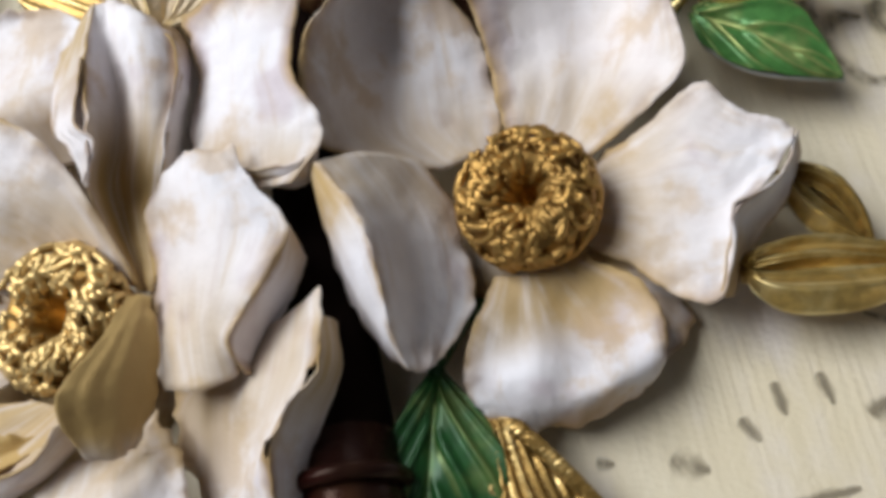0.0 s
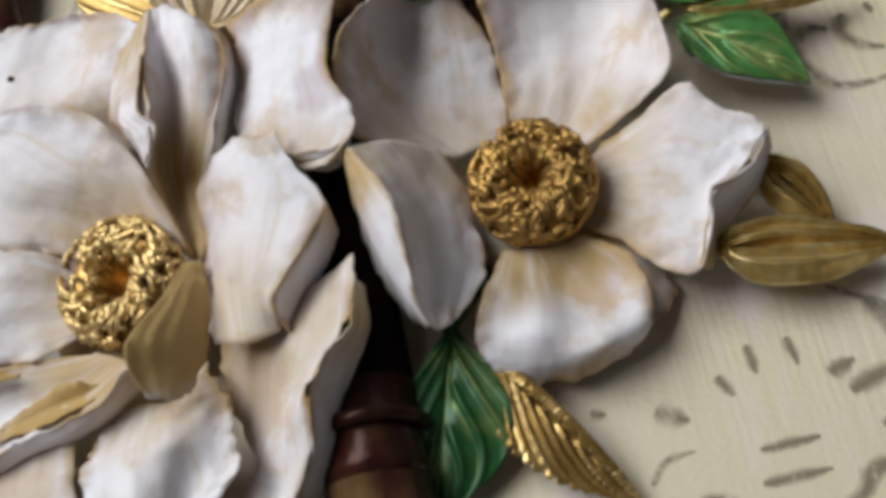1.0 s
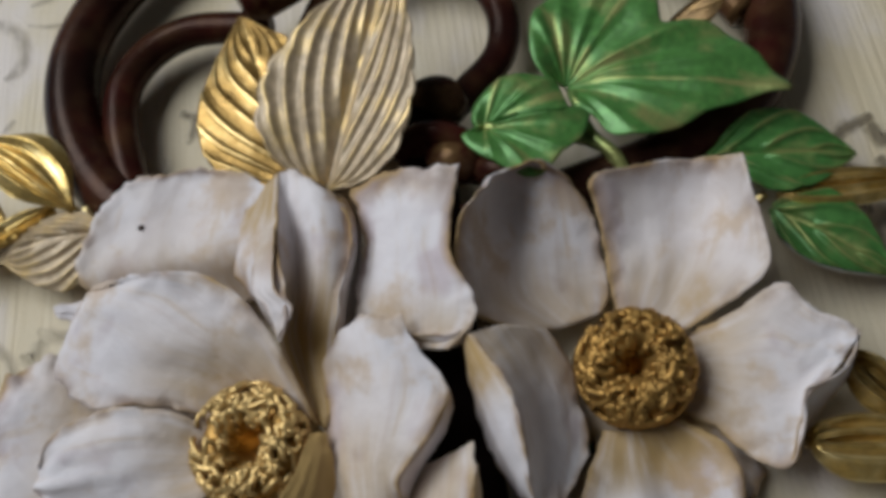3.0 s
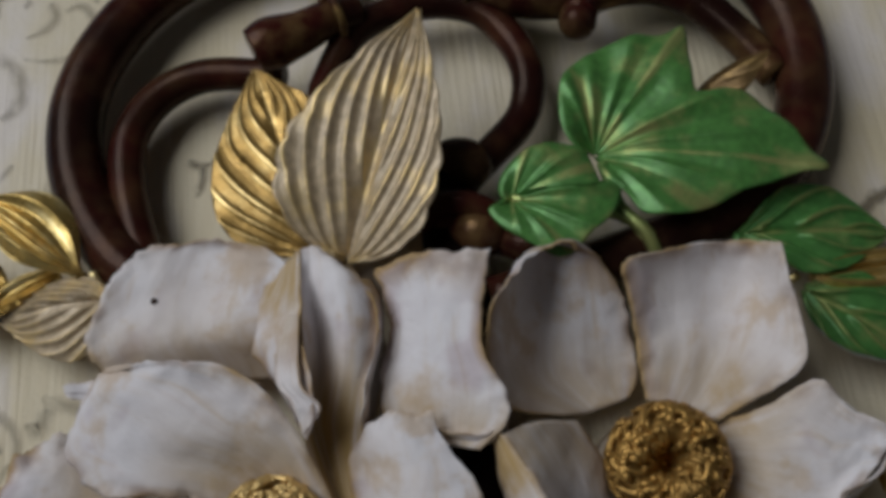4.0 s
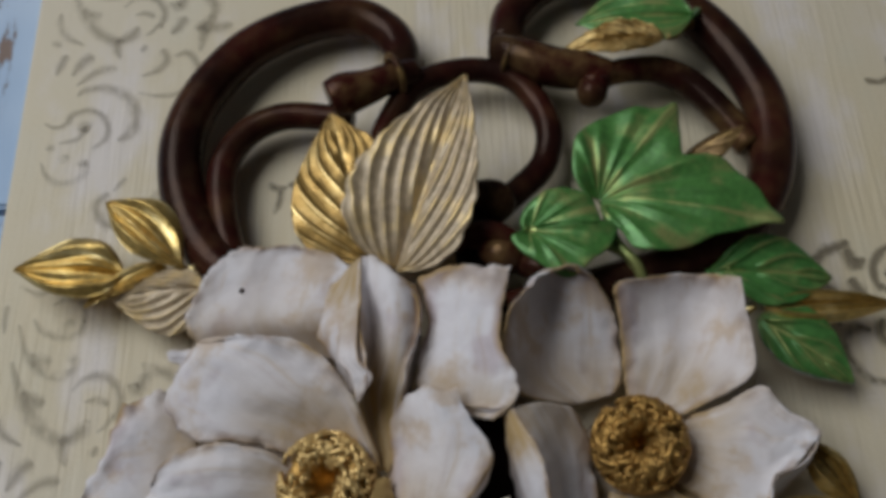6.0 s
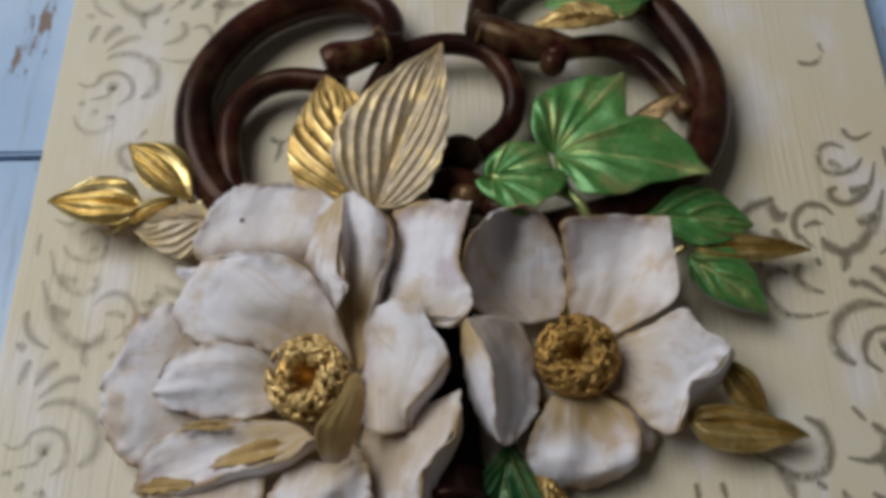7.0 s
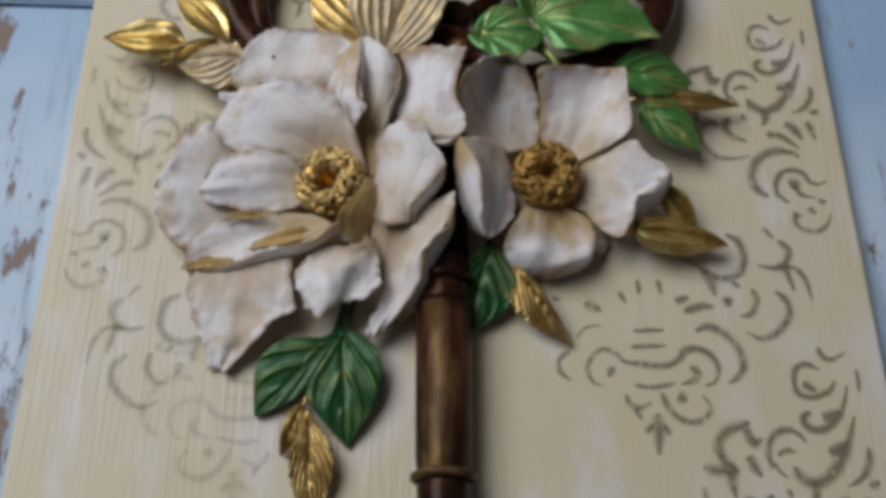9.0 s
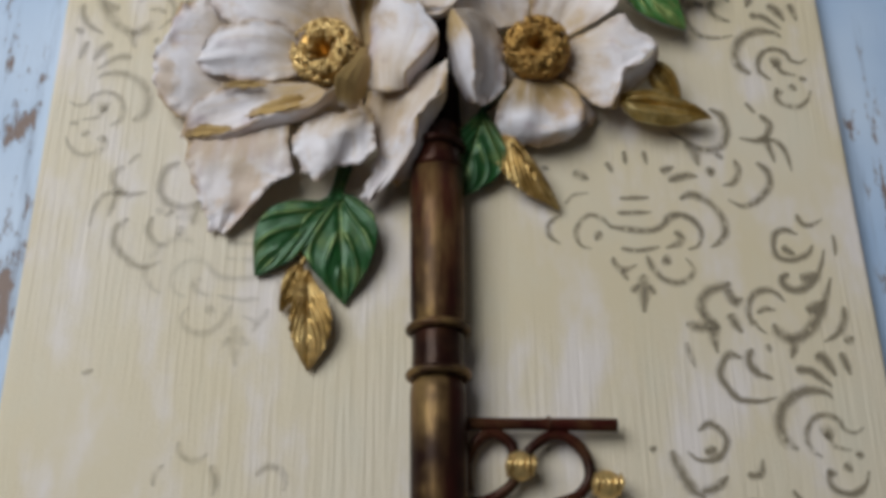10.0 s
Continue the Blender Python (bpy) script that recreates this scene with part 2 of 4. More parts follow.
def sheet(grid, thick, name, material, parent, label=""):
    """A closed sheet with thickness from a grid of points (rows along v, columns across u), with UVs."""
    nv, nu = grid.shape[:2]
    dv, du = np.gradient(grid, axis=0), np.gradient(grid, axis=1)
    nrm = np.cross(du, dv)
    nrm /= np.linalg.norm(nrm, axis=2, keepdims=True) + 1e-9
    if nrm[..., 2].mean() < 0:
        nrm = -nrm
    uu, vv = np.meshgrid(np.linspace(0, 1, nu), np.linspace(0, 1, nv))
    body = thick * (0.35 + 0.65 * np.minimum(1, 5 * np.minimum(np.minimum(uu, 1 - uu), 1 - vv + 0.02)))
    low = grid - nrm * body[..., None]
    bm = bmesh.new()
    layer = bm.loops.layers.uv.new("UVMap")
    top = [[bm.verts.new(grid[j, i] * MM) for i in range(nu)] for j in range(nv)]
    bot = [[bm.verts.new(low[j, i] * MM) for i in range(nu)] for j in range(nv)]
    where = {}
    for rows in (top, bot):
        for j in range(nv):
            for i in range(nu):
                where[rows[j][i]] = (i / (nu - 1), j / (nv - 1))
    for j in range(nv - 1):
        for i in range(nu - 1):
            bm.faces.new((top[j][i], top[j][i + 1], top[j + 1][i + 1], top[j + 1][i]))
            bm.faces.new((bot[j][i], bot[j + 1][i], bot[j + 1][i + 1], bot[j][i + 1]))
    edge = [(0, i) for i in range(nu)] + [(j, nu - 1) for j in range(1, nv)] + [(nv - 1, i) for i in range(nu - 2, -1, -1)] + [(j, 0) for j in range(nv - 2, 0, -1)]
    for (a, b), (c, d) in zip(edge, edge[1:] + edge[:1]):
        bm.faces.new((top[a][b], bot[a][b], bot[c][d], top[c][d]))
    for f in bm.faces:
        for lp in f.loops:
            lp[layer].uv = where[lp.vert]
    return part(name, bm, material, parent, label)


def petal(parent, net, ruffle=0.8, folds=0.5, thick=0.9, seed=1, material=None, name="petal", label=""):
    """A modelled petal: a smooth surface through rows of places, from the heart to the tip, each row from rim to rim.
    ruffle: waves of the rim; folds: soft creases along it."""
    nu, nv = 37, 45
    flat = [tuple(c for p in row for c in p) for row in net]
    g = np.zeros((nv, nu, 3))
    for j in range(nv):
        row = spline(flat, j / (nv - 1)).reshape(-1, 3)
        for i in range(nu):
            g[j, i] = spline(row, i / (nu - 1))
    dv, du = np.gradient(g, axis=0), np.gradient(g, axis=1)
    up = np.cross(du, dv)
    up /= np.linalg.norm(up, axis=2, keepdims=True) + 1e-9
    if up[..., 2].mean() < 0:
        up = -up
    out = g.copy()
    for j in range(nv):
        v = j / (nv - 1)
        for i in range(nu):
            u = 2 * i / (nu - 1) - 1
            p = g[j, i]
            rim = max(abs(u) ** 4, v ** 6)
            n1 = noise.noise((p[0] * 0.10 + seed * 7.3, p[1] * 0.10, seed * 3.1))
            n2 = noise.noise((p[0] * 0.30 + seed, p[1] * 0.30, seed * 1.7))
            n3 = noise.noise((p[0] * 0.75 + seed * 1.3, p[1] * 0.75, seed * 0.7))
            crease = noise.noise((u * 2.4 + v * 0.8 + seed * 2.9, v * 1.1 - u * 0.4, seed * 5.7))
            h = ruffle * rim * (0.9 * n1 + 0.8 * n2 + 0.35 * n3) + folds * 0.9 * crease * min(1, 2.5 * v) + 0.25 * n2 + 0.06 * n3
            side = du[j, i] / (np.linalg.norm(du[j, i]) + 1e-9)
            along = dv[j, i] / (np.linalg.norm(dv[j, i]) + 1e-9)
            out[j, i] = p + up[j, i] * h + (along * v ** 8 + side * u * abs(u) ** 7 * 0.7) * ruffle * (0.5 * n1 + 0.8 * n2 + 0.6 * n3)
    return sheet(out, thick, name, material or PETAL, parent, label)


def leaf(parent, base, tip, left, right, material, veins=7, relief=0.7, arch=2.0, serr=0.0, peak=0.42, thick=1.0, wave=0.5, seed=1, fan=False, slant=0.62, sharp=4.5, name="blade", label=""):
    """A pointed leaf from base to tip whose sides reach left and right; raised side veins, a sunk midrib, a toothed rim."""
    base, tip, left, right = (np.array(p, float) for p in (base, tip, left, right))
    nu, nv = 61, 81
    axis = tip - base
    q = peak / (1 - peak)

    def shape(s):
        return (s / peak) ** (q * 0.9) * ((1 - s) / (1 - peak)) ** 1.05 if 0 < s < 1 else 0.0

    def mid(s):
        return base + axis * s + np.array((0, 0, arch * 4 * s * (1 - s)))

    sides = []
    for p in (left, right):
        s = float(np.clip(np.dot((p - base)[:2], axis[:2]) / np.dot(axis[:2], axis[:2]), 0.25, 0.7))
        sides.append((p - mid(s)) / max(shape(s), 0.35))
    g = np.zeros((nv, nu, 3))
    for j in range(nv):
        s = j / (nv - 1)
        w = max(shape(s), 0.03 if s < 0.5 else 0.012)
        tooth = 1 + serr * abs(math.sin(math.pi * (s * veins * 2 + 0.2)))
        for i in range(nu):
            u = 2 * i / (nu - 1) - 1
            d = sides[0] if u < 0 else sides[1]
            p = mid(s) + d * w * abs(u) * (1 + (tooth - 1) * u ** 6)
            ph = 1.5 * u + 0.25 * noise.noise((s * 2.2 + seed, u, seed * 1.3)) if fan else veins * (s - slant * abs(u)) + 0.15 * noise.noise((s * 4 + seed, u * 1.5, seed * 2.0))
            ridge = abs(2 * (ph % 1) - 1) if fan else (0.5 + 0.5 * math.cos(2 * math.pi * ph)) ** sharp
            z = relief * w ** 0.5 * ridge * min(1, 5 * abs(u)) * (1 - 0.5 * u ** 6)
            z -= relief * 1.3 * math.exp(-(u / 0.10) ** 2) * (1 - s)
            z += wave * noise.noise((p[0] * 0.11 + seed * 4.4, p[1] * 0.11, seed)) * 2 * abs(u)
            p[2] += z
            g[j, i] = p
    return sheet(g, thick, name, material, parent, label)


def tube_mesh(bm, pts, radii, sides=18, steps=56, squash=1.0):
    """A round bar through places, with the radius going from one value to the next, closed at both ends."""
    rows = [(*p, 0) for p in pts]
    rings = []
    for j in range(steps + 1):
        v = j / steps
        c = spline(rows, v)[:3]
        d = (spline(rows, min(1, v + 0.01)) - spline(rows, max(0, v - 0.01)))[:3]
        d /= np.linalg.norm(d) + 1e-9
        x = np.cross(d, (0, 0, 1.0))
        x = x / np.linalg.norm(x) if np.linalg.norm(x) > 1e-3 else np.array((1.0, 0, 0))
        y = np.cross(x, d)
        r = float(spline([(a,) for a in radii], v)[0])
        rings.append([bm.verts.new((c + x * r * math.cos(a) + y * r * squash * math.sin(a)) * MM) for a in (2 * math.pi * k / sides for k in range(sides))])
    for a, b in zip(rings, rings[1:]):
        for k in range(sides):
            bm.faces.new((a[k], a[(k + 1) % sides], b[(k + 1) % sides], b[k]))
    bm.faces.new(rings[0][::-1])
    bm.faces.new(rings[-1])


def tube(parent, name, pts, radii, material, label="", **more):
    bm = bmesh.new()
    tube_mesh(bm, pts, radii, **more)
    return part(name, bm, material, parent, label)


def lathe(parent, name, profile, material, axis="Y", at=(0, 0, 0), sides=40, label=""):
    """A turned shape: rows of (place along the axis, radius)."""
    bm = bmesh.new()
    rings = []
    for p, r in profile:
        ring = []
        for k in range(sides):
            a = 2 * math.pi * k / sides
            x, y, z = (r * math.cos(a), p, r * math.sin(a)) if axis == "Y" else (r * math.cos(a), r * math.sin(a), p)
            ring.append(bm.verts.new(((x + at[0]) * MM, (y + at[1]) * MM, (z + at[2]) * MM)))
        rings.append(ring)
    for a, b in zip(rings, rings[1:]):
        for k in range(sides):
            bm.faces.new((a[k], a[(k + 1) % sides], b[(k + 1) % sides], b[k]))
    bm.faces.new(rings[0][::-1])
    bm.faces.new(rings[-1])
    return part(name, bm, material, parent, label)


def torus(parent, name, at, direction, big, small, material, label=""):
    bm = bmesh.new()
    q = Vector(direction).to_track_quat("Z", "Y")
    rings = []
    for i in range(32):
        a = 2 * math.pi * i / 32
        ring = []
        for k in range(10):
            b = 2 * math.pi * k / 10
            p = Vector(((big + small * math.cos(b)) * math.cos(a), (big + small * math.cos(b)) * math.sin(a), small * math.sin(b)))
            ring.append(bm.verts.new((q @ p + Vector(at)) * MM))
        rings.append(ring)
    for a, b in zip(rings, rings[1:] + rings[:1]):
        for k in range(10):
            bm.faces.new((a[k], a[(k + 1) % 10], b[(k + 1) % 10], b[k]))
    return part(name, bm, material, parent, label)


def block(bm, x0, x1, y0, y1, z0, z1, bevel=0.0):
    m = Matrix.LocRotScale(((x0 + x1) / 2, (y0 + y1) / 2, (z0 + z1) / 2), None, (x1 - x0, y1 - y0, z1 - z0))
    made = bmesh.ops.create_cube(bm, size=1, matrix=m)
    if bevel:
        edges = {e for v in made["verts"] for e in v.link_edges}
        bmesh.ops.bevel(bm, geom=list(edges), offset=bevel, segments=2, affect="EDGES")


# ---- the room around ----
TOP, FL = -0.008, -0.76


def wall(name, boxes, material=WALL, category="wall", label="plain pale painted wall of the room"):
    bm = bmesh.new()
    for b in boxes:
        block(bm, *b)
    return tagged(part(name, bm, material, None, label, smooth=False), "", category, "", "structure")


wall("floor", [(-1.0, 1.9, -1.7, 2.0, FL - 0.1, FL)], FLOOR, "floor", "dark floor of the room under the table")
wall("ceiling", [(-1.0, 1.9, -1.7, 2.0, 2.2, 2.3)], WALL, "ceiling", "plain pale ceiling of the room")
wall("wall_east", [(1.8, 1.9, -1.7, 2.0, FL, 2.2)])
wall("wall_south", [(-0.9, 1.8, -1.7, -1.6, FL, 2.2)])
wall("wall_north", [(-0.9, 1.8, 1.9, 2.0, FL, 2.2)])
wall("wall_west", [(-1.0, -0.9, -1.7, 0.05, FL, 2.2), (-1.0, -0.9, 1.4, 2.0, FL, 2.2), (-1.0, -0.9, 0.05, 1.4, FL, 0.72), (-1.0, -0.9, 0.05, 1.4, 1.95, 2.2)])

# ---- table with flaking planks ----
table = empty("table", "wooden table of pale blue-white flaking planks", "table")
xs = [-0.62, -0.50, -0.38, -0.245, -0.10, 0.04, 0.12, 0.27, 0.42, 0.62]
for x0, x1 in zip(xs, xs[1:]):
    cut = 0.1995 if x1 < 0 else 0.44
    for y0, y1 in ((-0.5, cut), (cut, 0.8)):
        bm = bmesh.new()
        block(bm, x0 + 0.0012, x1 - 0.0012, y0 + 0.0012, y1 - 0.0012, TOP - 0.022, TOP, 0.0012)
        part("plank", bm, PLANK, table, smooth=False)
for y in (-0.4, 0.7):
    bm = bmesh.new()
    block(bm, -0.58, 0.58, y - 0.03, y + 0.03, TOP - 0.09, TOP - 0.022, 0.003)
    part("apron", bm, FLOOR, table, smooth=False)
    for x in (-0.55, 0.55):
        bm = bmesh.new()
        block(bm, x - 0.03, x + 0.03, y - 0.03, y + 0.03, FL, TOP - 0.09, 0.004)
        part("leg", bm, FLOOR, table, smooth=False)

# ---- the board ----
bm = bmesh.new()
block(bm, -0.1515, 0.1515, -0.110, 0.300, TOP, 0.0, 0.0012)
board = part("display_board", bm, BOARD, None, "cream combed-paint display board with stencilled damask scrolls", smooth=False)
tagged(board, "", "board")


def stroke(points, width, material):
    """One brushed-in mark of the stencil: a smooth path, blunt at its start and drawn out to its end, a hair above the board."""
    bm = bmesh.new()
    layer = bm.loops.layers.uv.new("UVMap")
    n = 6 * len(points)
    prev, where = None, {}
    for k in range(n + 1):
        f = k / n
        c = spline(points, f)
        d = spline(points, min(1, f + 0.02)) - spline(points, max(0, f - 0.02))
        d /= np.linalg.norm(d) + 1e-9
        h = width * 0.84 * min(1, 0.45 + 5 * f) * min(1, 0.30 + 2.2 * (1 - f)) * (1 + 0.18 * noise.noise((c[0] * 0.4, c[1] * 0.4, width)))
        row = []
        for i, (e, z) in enumerate(((-h, 0.12), (0, 0.26), (h, 0.12))):
            row.append(bm.verts.new(((c[0] - d[1] * e) * MM, (c[1] + d[0] * e) * MM, z * MM)))
            where[row[-1]] = (i / 2, f)
        if prev:
            for i in (0, 1):
                bm.faces.new((prev[i], prev[i + 1], row[i + 1], row[i]))
        prev = row
    for f in bm.faces:
        for lp in f.loops:
            lp[layer].uv = where[lp.vert]
    part("stencil_stroke", bm, material, board)


def arcs(rows, material):
    """Plain curved marks: (x, y, radius, from, to, width), in degrees."""
    for x, y, r, a0, a1, wd in rows:
        stroke([(x + r * math.cos(radians(a0 + (a1 - a0) * k / 4)), y + r * math.sin(radians(a0 + (a1 - a0) * k / 4))) for k in range(5)], wd, material)


def stencil(marks, x, y, material, mirror=1, low=-200, high=400, inner=-1):
    """A stencilled motif set down at a place, mirrored on the other side of the board; marks past the board's rim are left out."""
    for points, width in marks:
        placed = [(x + mirror * a, y + b) for a, b in points]
        if all(abs(a) < 149.0 and -109 < b < 299 and low < b < high and mirror * a > inner for a, b in placed):
            stroke(placed, width, material)


# the side motif round its volute, and the palmette round its middle
SIDE = [
    ([(1.1, 84.2), (2.7, 80.5), (5.8, 79.7), (11, 82.4)], 2),
    ([(-9.7, 69.8), (-8.2, 75.6), (-4.2, 77.7), (0.4, 75.7)], 2.4),
    ([(-9.6, 70.8), (-8.1, 66.4), (-2.9, 65.4), (2.8, 67.8), (5.5, 71.7)], 2.4),
    ([(-6.3, 70.8), (-4.1, 68.8), (-1.7, 67.8)], 3),
    ([(-8.5, 59.4), (-7.7, 55.4), (-3.8, 53.4), (1.8, 55.5), (6.5, 61.4), (9.5, 69.9)], 2.8),
    ([(-1.5, 58.5), (1.4, 58.5), (4.7, 60.6)], 3.5),
    ([(-8.3, 58.4), (-5.1, 60)], 2.4),
    ([(-21.4, 39.4), (-22.2, 46), (-19.8, 51), (-15.7, 53.3), (-11.3, 52.3), (-8.3, 48.9)], 2.6),
    ([(-19.1, 44.3), (-16, 46.1), (-12.3, 45.6)], 2),
    ([(-20.7, 41.8), (-19.1, 38.7), (-16.5, 36.5)], 1.3),
    ([(-13.9, 40.4), (-11.6, 36.6), (-6.8, 34.9), (-1.1, 38.1), (4.2, 45), (7.3, 51.2), (10.1, 58.6)], 3.9),
    ([(-1.1, 45.9), (1.9, 46.5), (5.8, 49.5)], 3.9),
    ([(-8, 36.1), (-7.4, 32), (-9, 27.5)], 2.8),
    ([(13.1, 47.5), (12.5, 42.1), (9.4, 37.2), (3.9, 33.8)], 2.6),
    ([(13.8, 76.3), (13.9, 71.8), (13.5, 67.4)], 1.5),
    ([(-0.2, 29), (3.1, 26.9), (6.1, 21.3)], 3.7),
    ([(-8.2, 23.5), (-2.6, 22.9), (4.2, 17.3)], 3),
    ([(9.1, 30), (10.3, 26.2), (11.4, 21.6)], 2.8),
    ([(11.2, 33.9), (14.9, 35.8)], 2.6),
    ([(-11.4, -4.9), (-15.5, -1.7), (-16.6, 3.9), (-14.7, 9.9), (-10.1, 14), (-4.8, 15.9), (1.1, 15.3), (3.5, 13.2)], 3.7),
    ([(-3.5, -7.5), (-7.2, -4.2), (-7.7, 0.6), (-5, 5.5), (-0.3, 7.3), (4.3, 5.6), (5.7, 2.4), (9.4, 1.1), (12.7, 2.9)], 2.2),
    ([(-1.2, 1.1), (0.2, -1.1), (1.7, -3.7), (7.3, -5)], 2),
    ([(-2.3, 0.2), (-0.2, 1.1), (1.4, -0.7)], 4.1),
    ([(-1.8, -11.3), (-2.4, -15.6), (-0.1, -18.7), (5.5, -19.7), (9.9, -16.6), (12, -11.9)], 2.4),
    ([(-2.7, -12.8), (0.8, -12.8)], 2.6),
    ([(3.7, -9.6), (6.3, -12.1)], 2.8),
    ([(8.2, -6.3), (11.2, -6.7)], 2.4),
    ([(-30.5, -21.9), (-25.9, -24.6), (-24.4, -32.2), (-27.4, -38.5), (-34.4, -40.2), (-40.6, -36.7), (-47.3, -32.6)], 3.1),
    ([(-41.1, -36.9), (-38.3, -41.3), (-37.2, -47.4)], 3.6),
    ([(-15.5, -18.6), (-11.8, -23.4)], 1.7),
    ([(-10.5, -23.9), (-7, -27.8), (-8.8, -33), (-12.8, -35.6), (-19.8, -34.6)], 2.9),
    ([(-9.4, -33.7), (-8.4, -39.2), (-7.2, -44.9)], 2.4),
    ([(-12.7, -35.1), (-6, -35.4), (-2.3, -40.3), (-1.1, -48.6)], 2.1),
    ([(-30.2, -41.8), (-27.1, -44)], 2.4),
    ([(-33.5, -47.6), (-32.5, -51.9)], 3.3),
    ([(-23, -44.1), (-21.9, -49.5), (-24.9, -54.4), (-29, -55.4)], 2.6),
    ([(-14.5, -45.1), (-10.6, -49.2), (-10.8, -55.2), (-16, -61.3), (-22, -64.1), (-27.5, -61.4)], 2.9),
    ([(-38.8, 42.5), (-39.2, 48.3), (-35.6, 52.7), (-29.1, 54.8), (-27.9, 56.6)], 3.6),
    ([(-28.7, 53.5), (-27.2, 48.5), (-23.7, 50.1)], 3.8),
    ([(-45.5, 39.9), (-40.3, 38.7), (-35.7, 39.1), (-35.9, 34.5), (-35.3, 29.1)], 4),
    ([(-39.1, 43.8), (-36.8, 40.8), (-33.4, 38.3)], 4),
    ([(-29.4, 44), (-27.8, 40.5), (-25.4, 36.8)], 3.6),
    ([(-46.2, 33.1), (-45.1, 28.1), (-43.8, 23.8)], 2.1),
    ([(-27, 27.5), (-31.3, 28.7), (-34.2, 25.1), (-35.3, 21), (-32.9, 16), (-29.3, 12.4), (-22.4, 11.9), (-16.4, 13.3)], 2.6),
    ([(-22.7, 30.9), (-24.5, 26.3), (-22, 22.2), (-16.7, 20)], 3.1),
    ([(-17, 32.7), (-16.1, 29.7)], 2.1),
]
PALMETTE = [
    ([(-11.9, 27.2), (-9.6, 22.9)], 2.1),
    ([(-4.8, 32.3), (-4.4, 26.4)], 1.9),
    ([(2.9, 32.5), (3.7, 26.6)], 1.9),
    ([(-24.9, 22.5), (-21.8, 21.1), (-18.9, 19.8)], 3.3),
    ([(-36.6, 24.3), (-33.7, 23.7)], 2.1),
    ([(8.6, 23.9), (14, 26)], 2.9),
    ([(11.5, 19.8), (17.6, 22.2), (22.8, 22.1)], 3.3),
    ([(26.9, 23.9), (29.7, 25.4)], 3.3),
    ([(-7.9, 12), (3.3, 12.7)], 1.9),
    ([(-9.2, 5.8), (3.6, 6.6)], 1.9),
    ([(-28.5, 9.1), (-25.1, 13), (-19.3, 14)], 1.4),
    ([(15, 12.3), (20, 14.3), (26.1, 10.9), (30.3, 5.1), (30.7, -0.7), (27.8, -5.3), (24.6, -7.2)], 3.1),
    ([(-12.6, 0.2), (-6, -0.6), (2.4, -1.1), (7.3, 1.1), (10.4, 4.7), (14.8, 5.7), (19.4, 3.3), (21.7, -1.3), (20, -6.6), (16.1, -8.3)], 2.6),
    ([(11.5, -1.1), (14, -3.3), (12.5, -6.1), (7.7, -8)], 2.6),
    ([(-11.8, 0), (-15.1, 3.4), (-19.3, 4.9), (-23, 2.3), (-25.2, -2.4), (-23.6, -7.5), (-19.8, -8.8)], 1.9),
    ([(-16.1, -1.7), (-18.1, -5.6)], 2.6),
    ([(-31.5, 4.2), (-35.3, 0.2), (-34.7, -4.4), (-31.1, -7)], 2.1),
    ([(-9.1, -8.4), (-3.5, -9.2), (1.8, -8.4), (5.6, -7.4)], 1.9),
    ([(0.3, -11.1), (2.1, -16), (5.9, -20.3), (10.9, -21.6), (15.5, -19.5), (17.1, -15.7), (14.8, -11.9)], 2.6),
    ([(6, -12.1), (9.2, -13.8)], 3.6),
    ([(-12.3, -12), (-11.3, -15.1), (-8.3, -16.9), (-3.6, -14.8)], 2.4),
    ([(-9.6, -17.3), (-7.2, -21)], 1.9),
    ([(-1.6, -18.5), (-1.7, -24.2), (-2.5, -33.3)], 3.6),
    ([(-6.4, -25.6), (-3.2, -22.3)], 2.4),
    ([(0.1, -22.7), (2.2, -26.3)], 2.4),
]
stencil(SIDE, 129.9, 115.5, STENCIL)
stencil(SIDE, 126.6, -35.6, STENCIL)
stencil(SIDE, -131.8, 86.3, FAINT, -1)
stencil(SIDE, -130.4, 223.2, FAINT, -1, 180)
stencil(PALMETTE, 69, 41.6, STENCIL)
stencil(PALMETTE, -78.3, 19.8, GHOST, -1)
for points, width in [
    ([(81.3, -34.4), (85.4, -31.7), (89.5, -34.6), (90.6, -38.4), (87.3, -43.3), (81, -44.4), (76.7, -41.4)], 2.4),
    ([(82.8, -42), (86.9, -40)], 2.9),
    ([(71.3, -41.1), (73.9, -48.1), (77.1, -53.7), (81.5, -57.2)], 3.8),
    ([(80.4, -55), (85.8, -53.1), (89.7, -49.5)], 3.1),
    ([(96.4, -49.3), (100.9, -48.9), (102.4, -43.7)], 2.4),
    ([(64, -41.1), (66.4, -40)], 2.1),
]:
    stroke(points, width, STENCIL)
arcs([(124.2, 233.9, 5.7, -130, -20, 2.4), (136.8, 237.4, 7.2, 174, 215, 1.6)], STENCIL)
arcs([(-87.0, -40.2, 5.3, 169, 327, 2.4), (-92.4, -52.3, 6.7, -168, -237, 1.8), (-89.6, -53.2, 10.3, 38, -21, 2.4), (-61.9, -52.6, 5.3, 153, -31, 2.4), (-127.9, -7.9, 8.8, -79, -53, 1.6)], FAINT)
arcs([(-66.7, 202.1, 4.0, -151, -59, 2.4), (-84.6, 197.2, 17.9, 1, -26, 2.2), (-94.4, 250.8, 60.0, -60, -57, 2.0)], STENCIL)

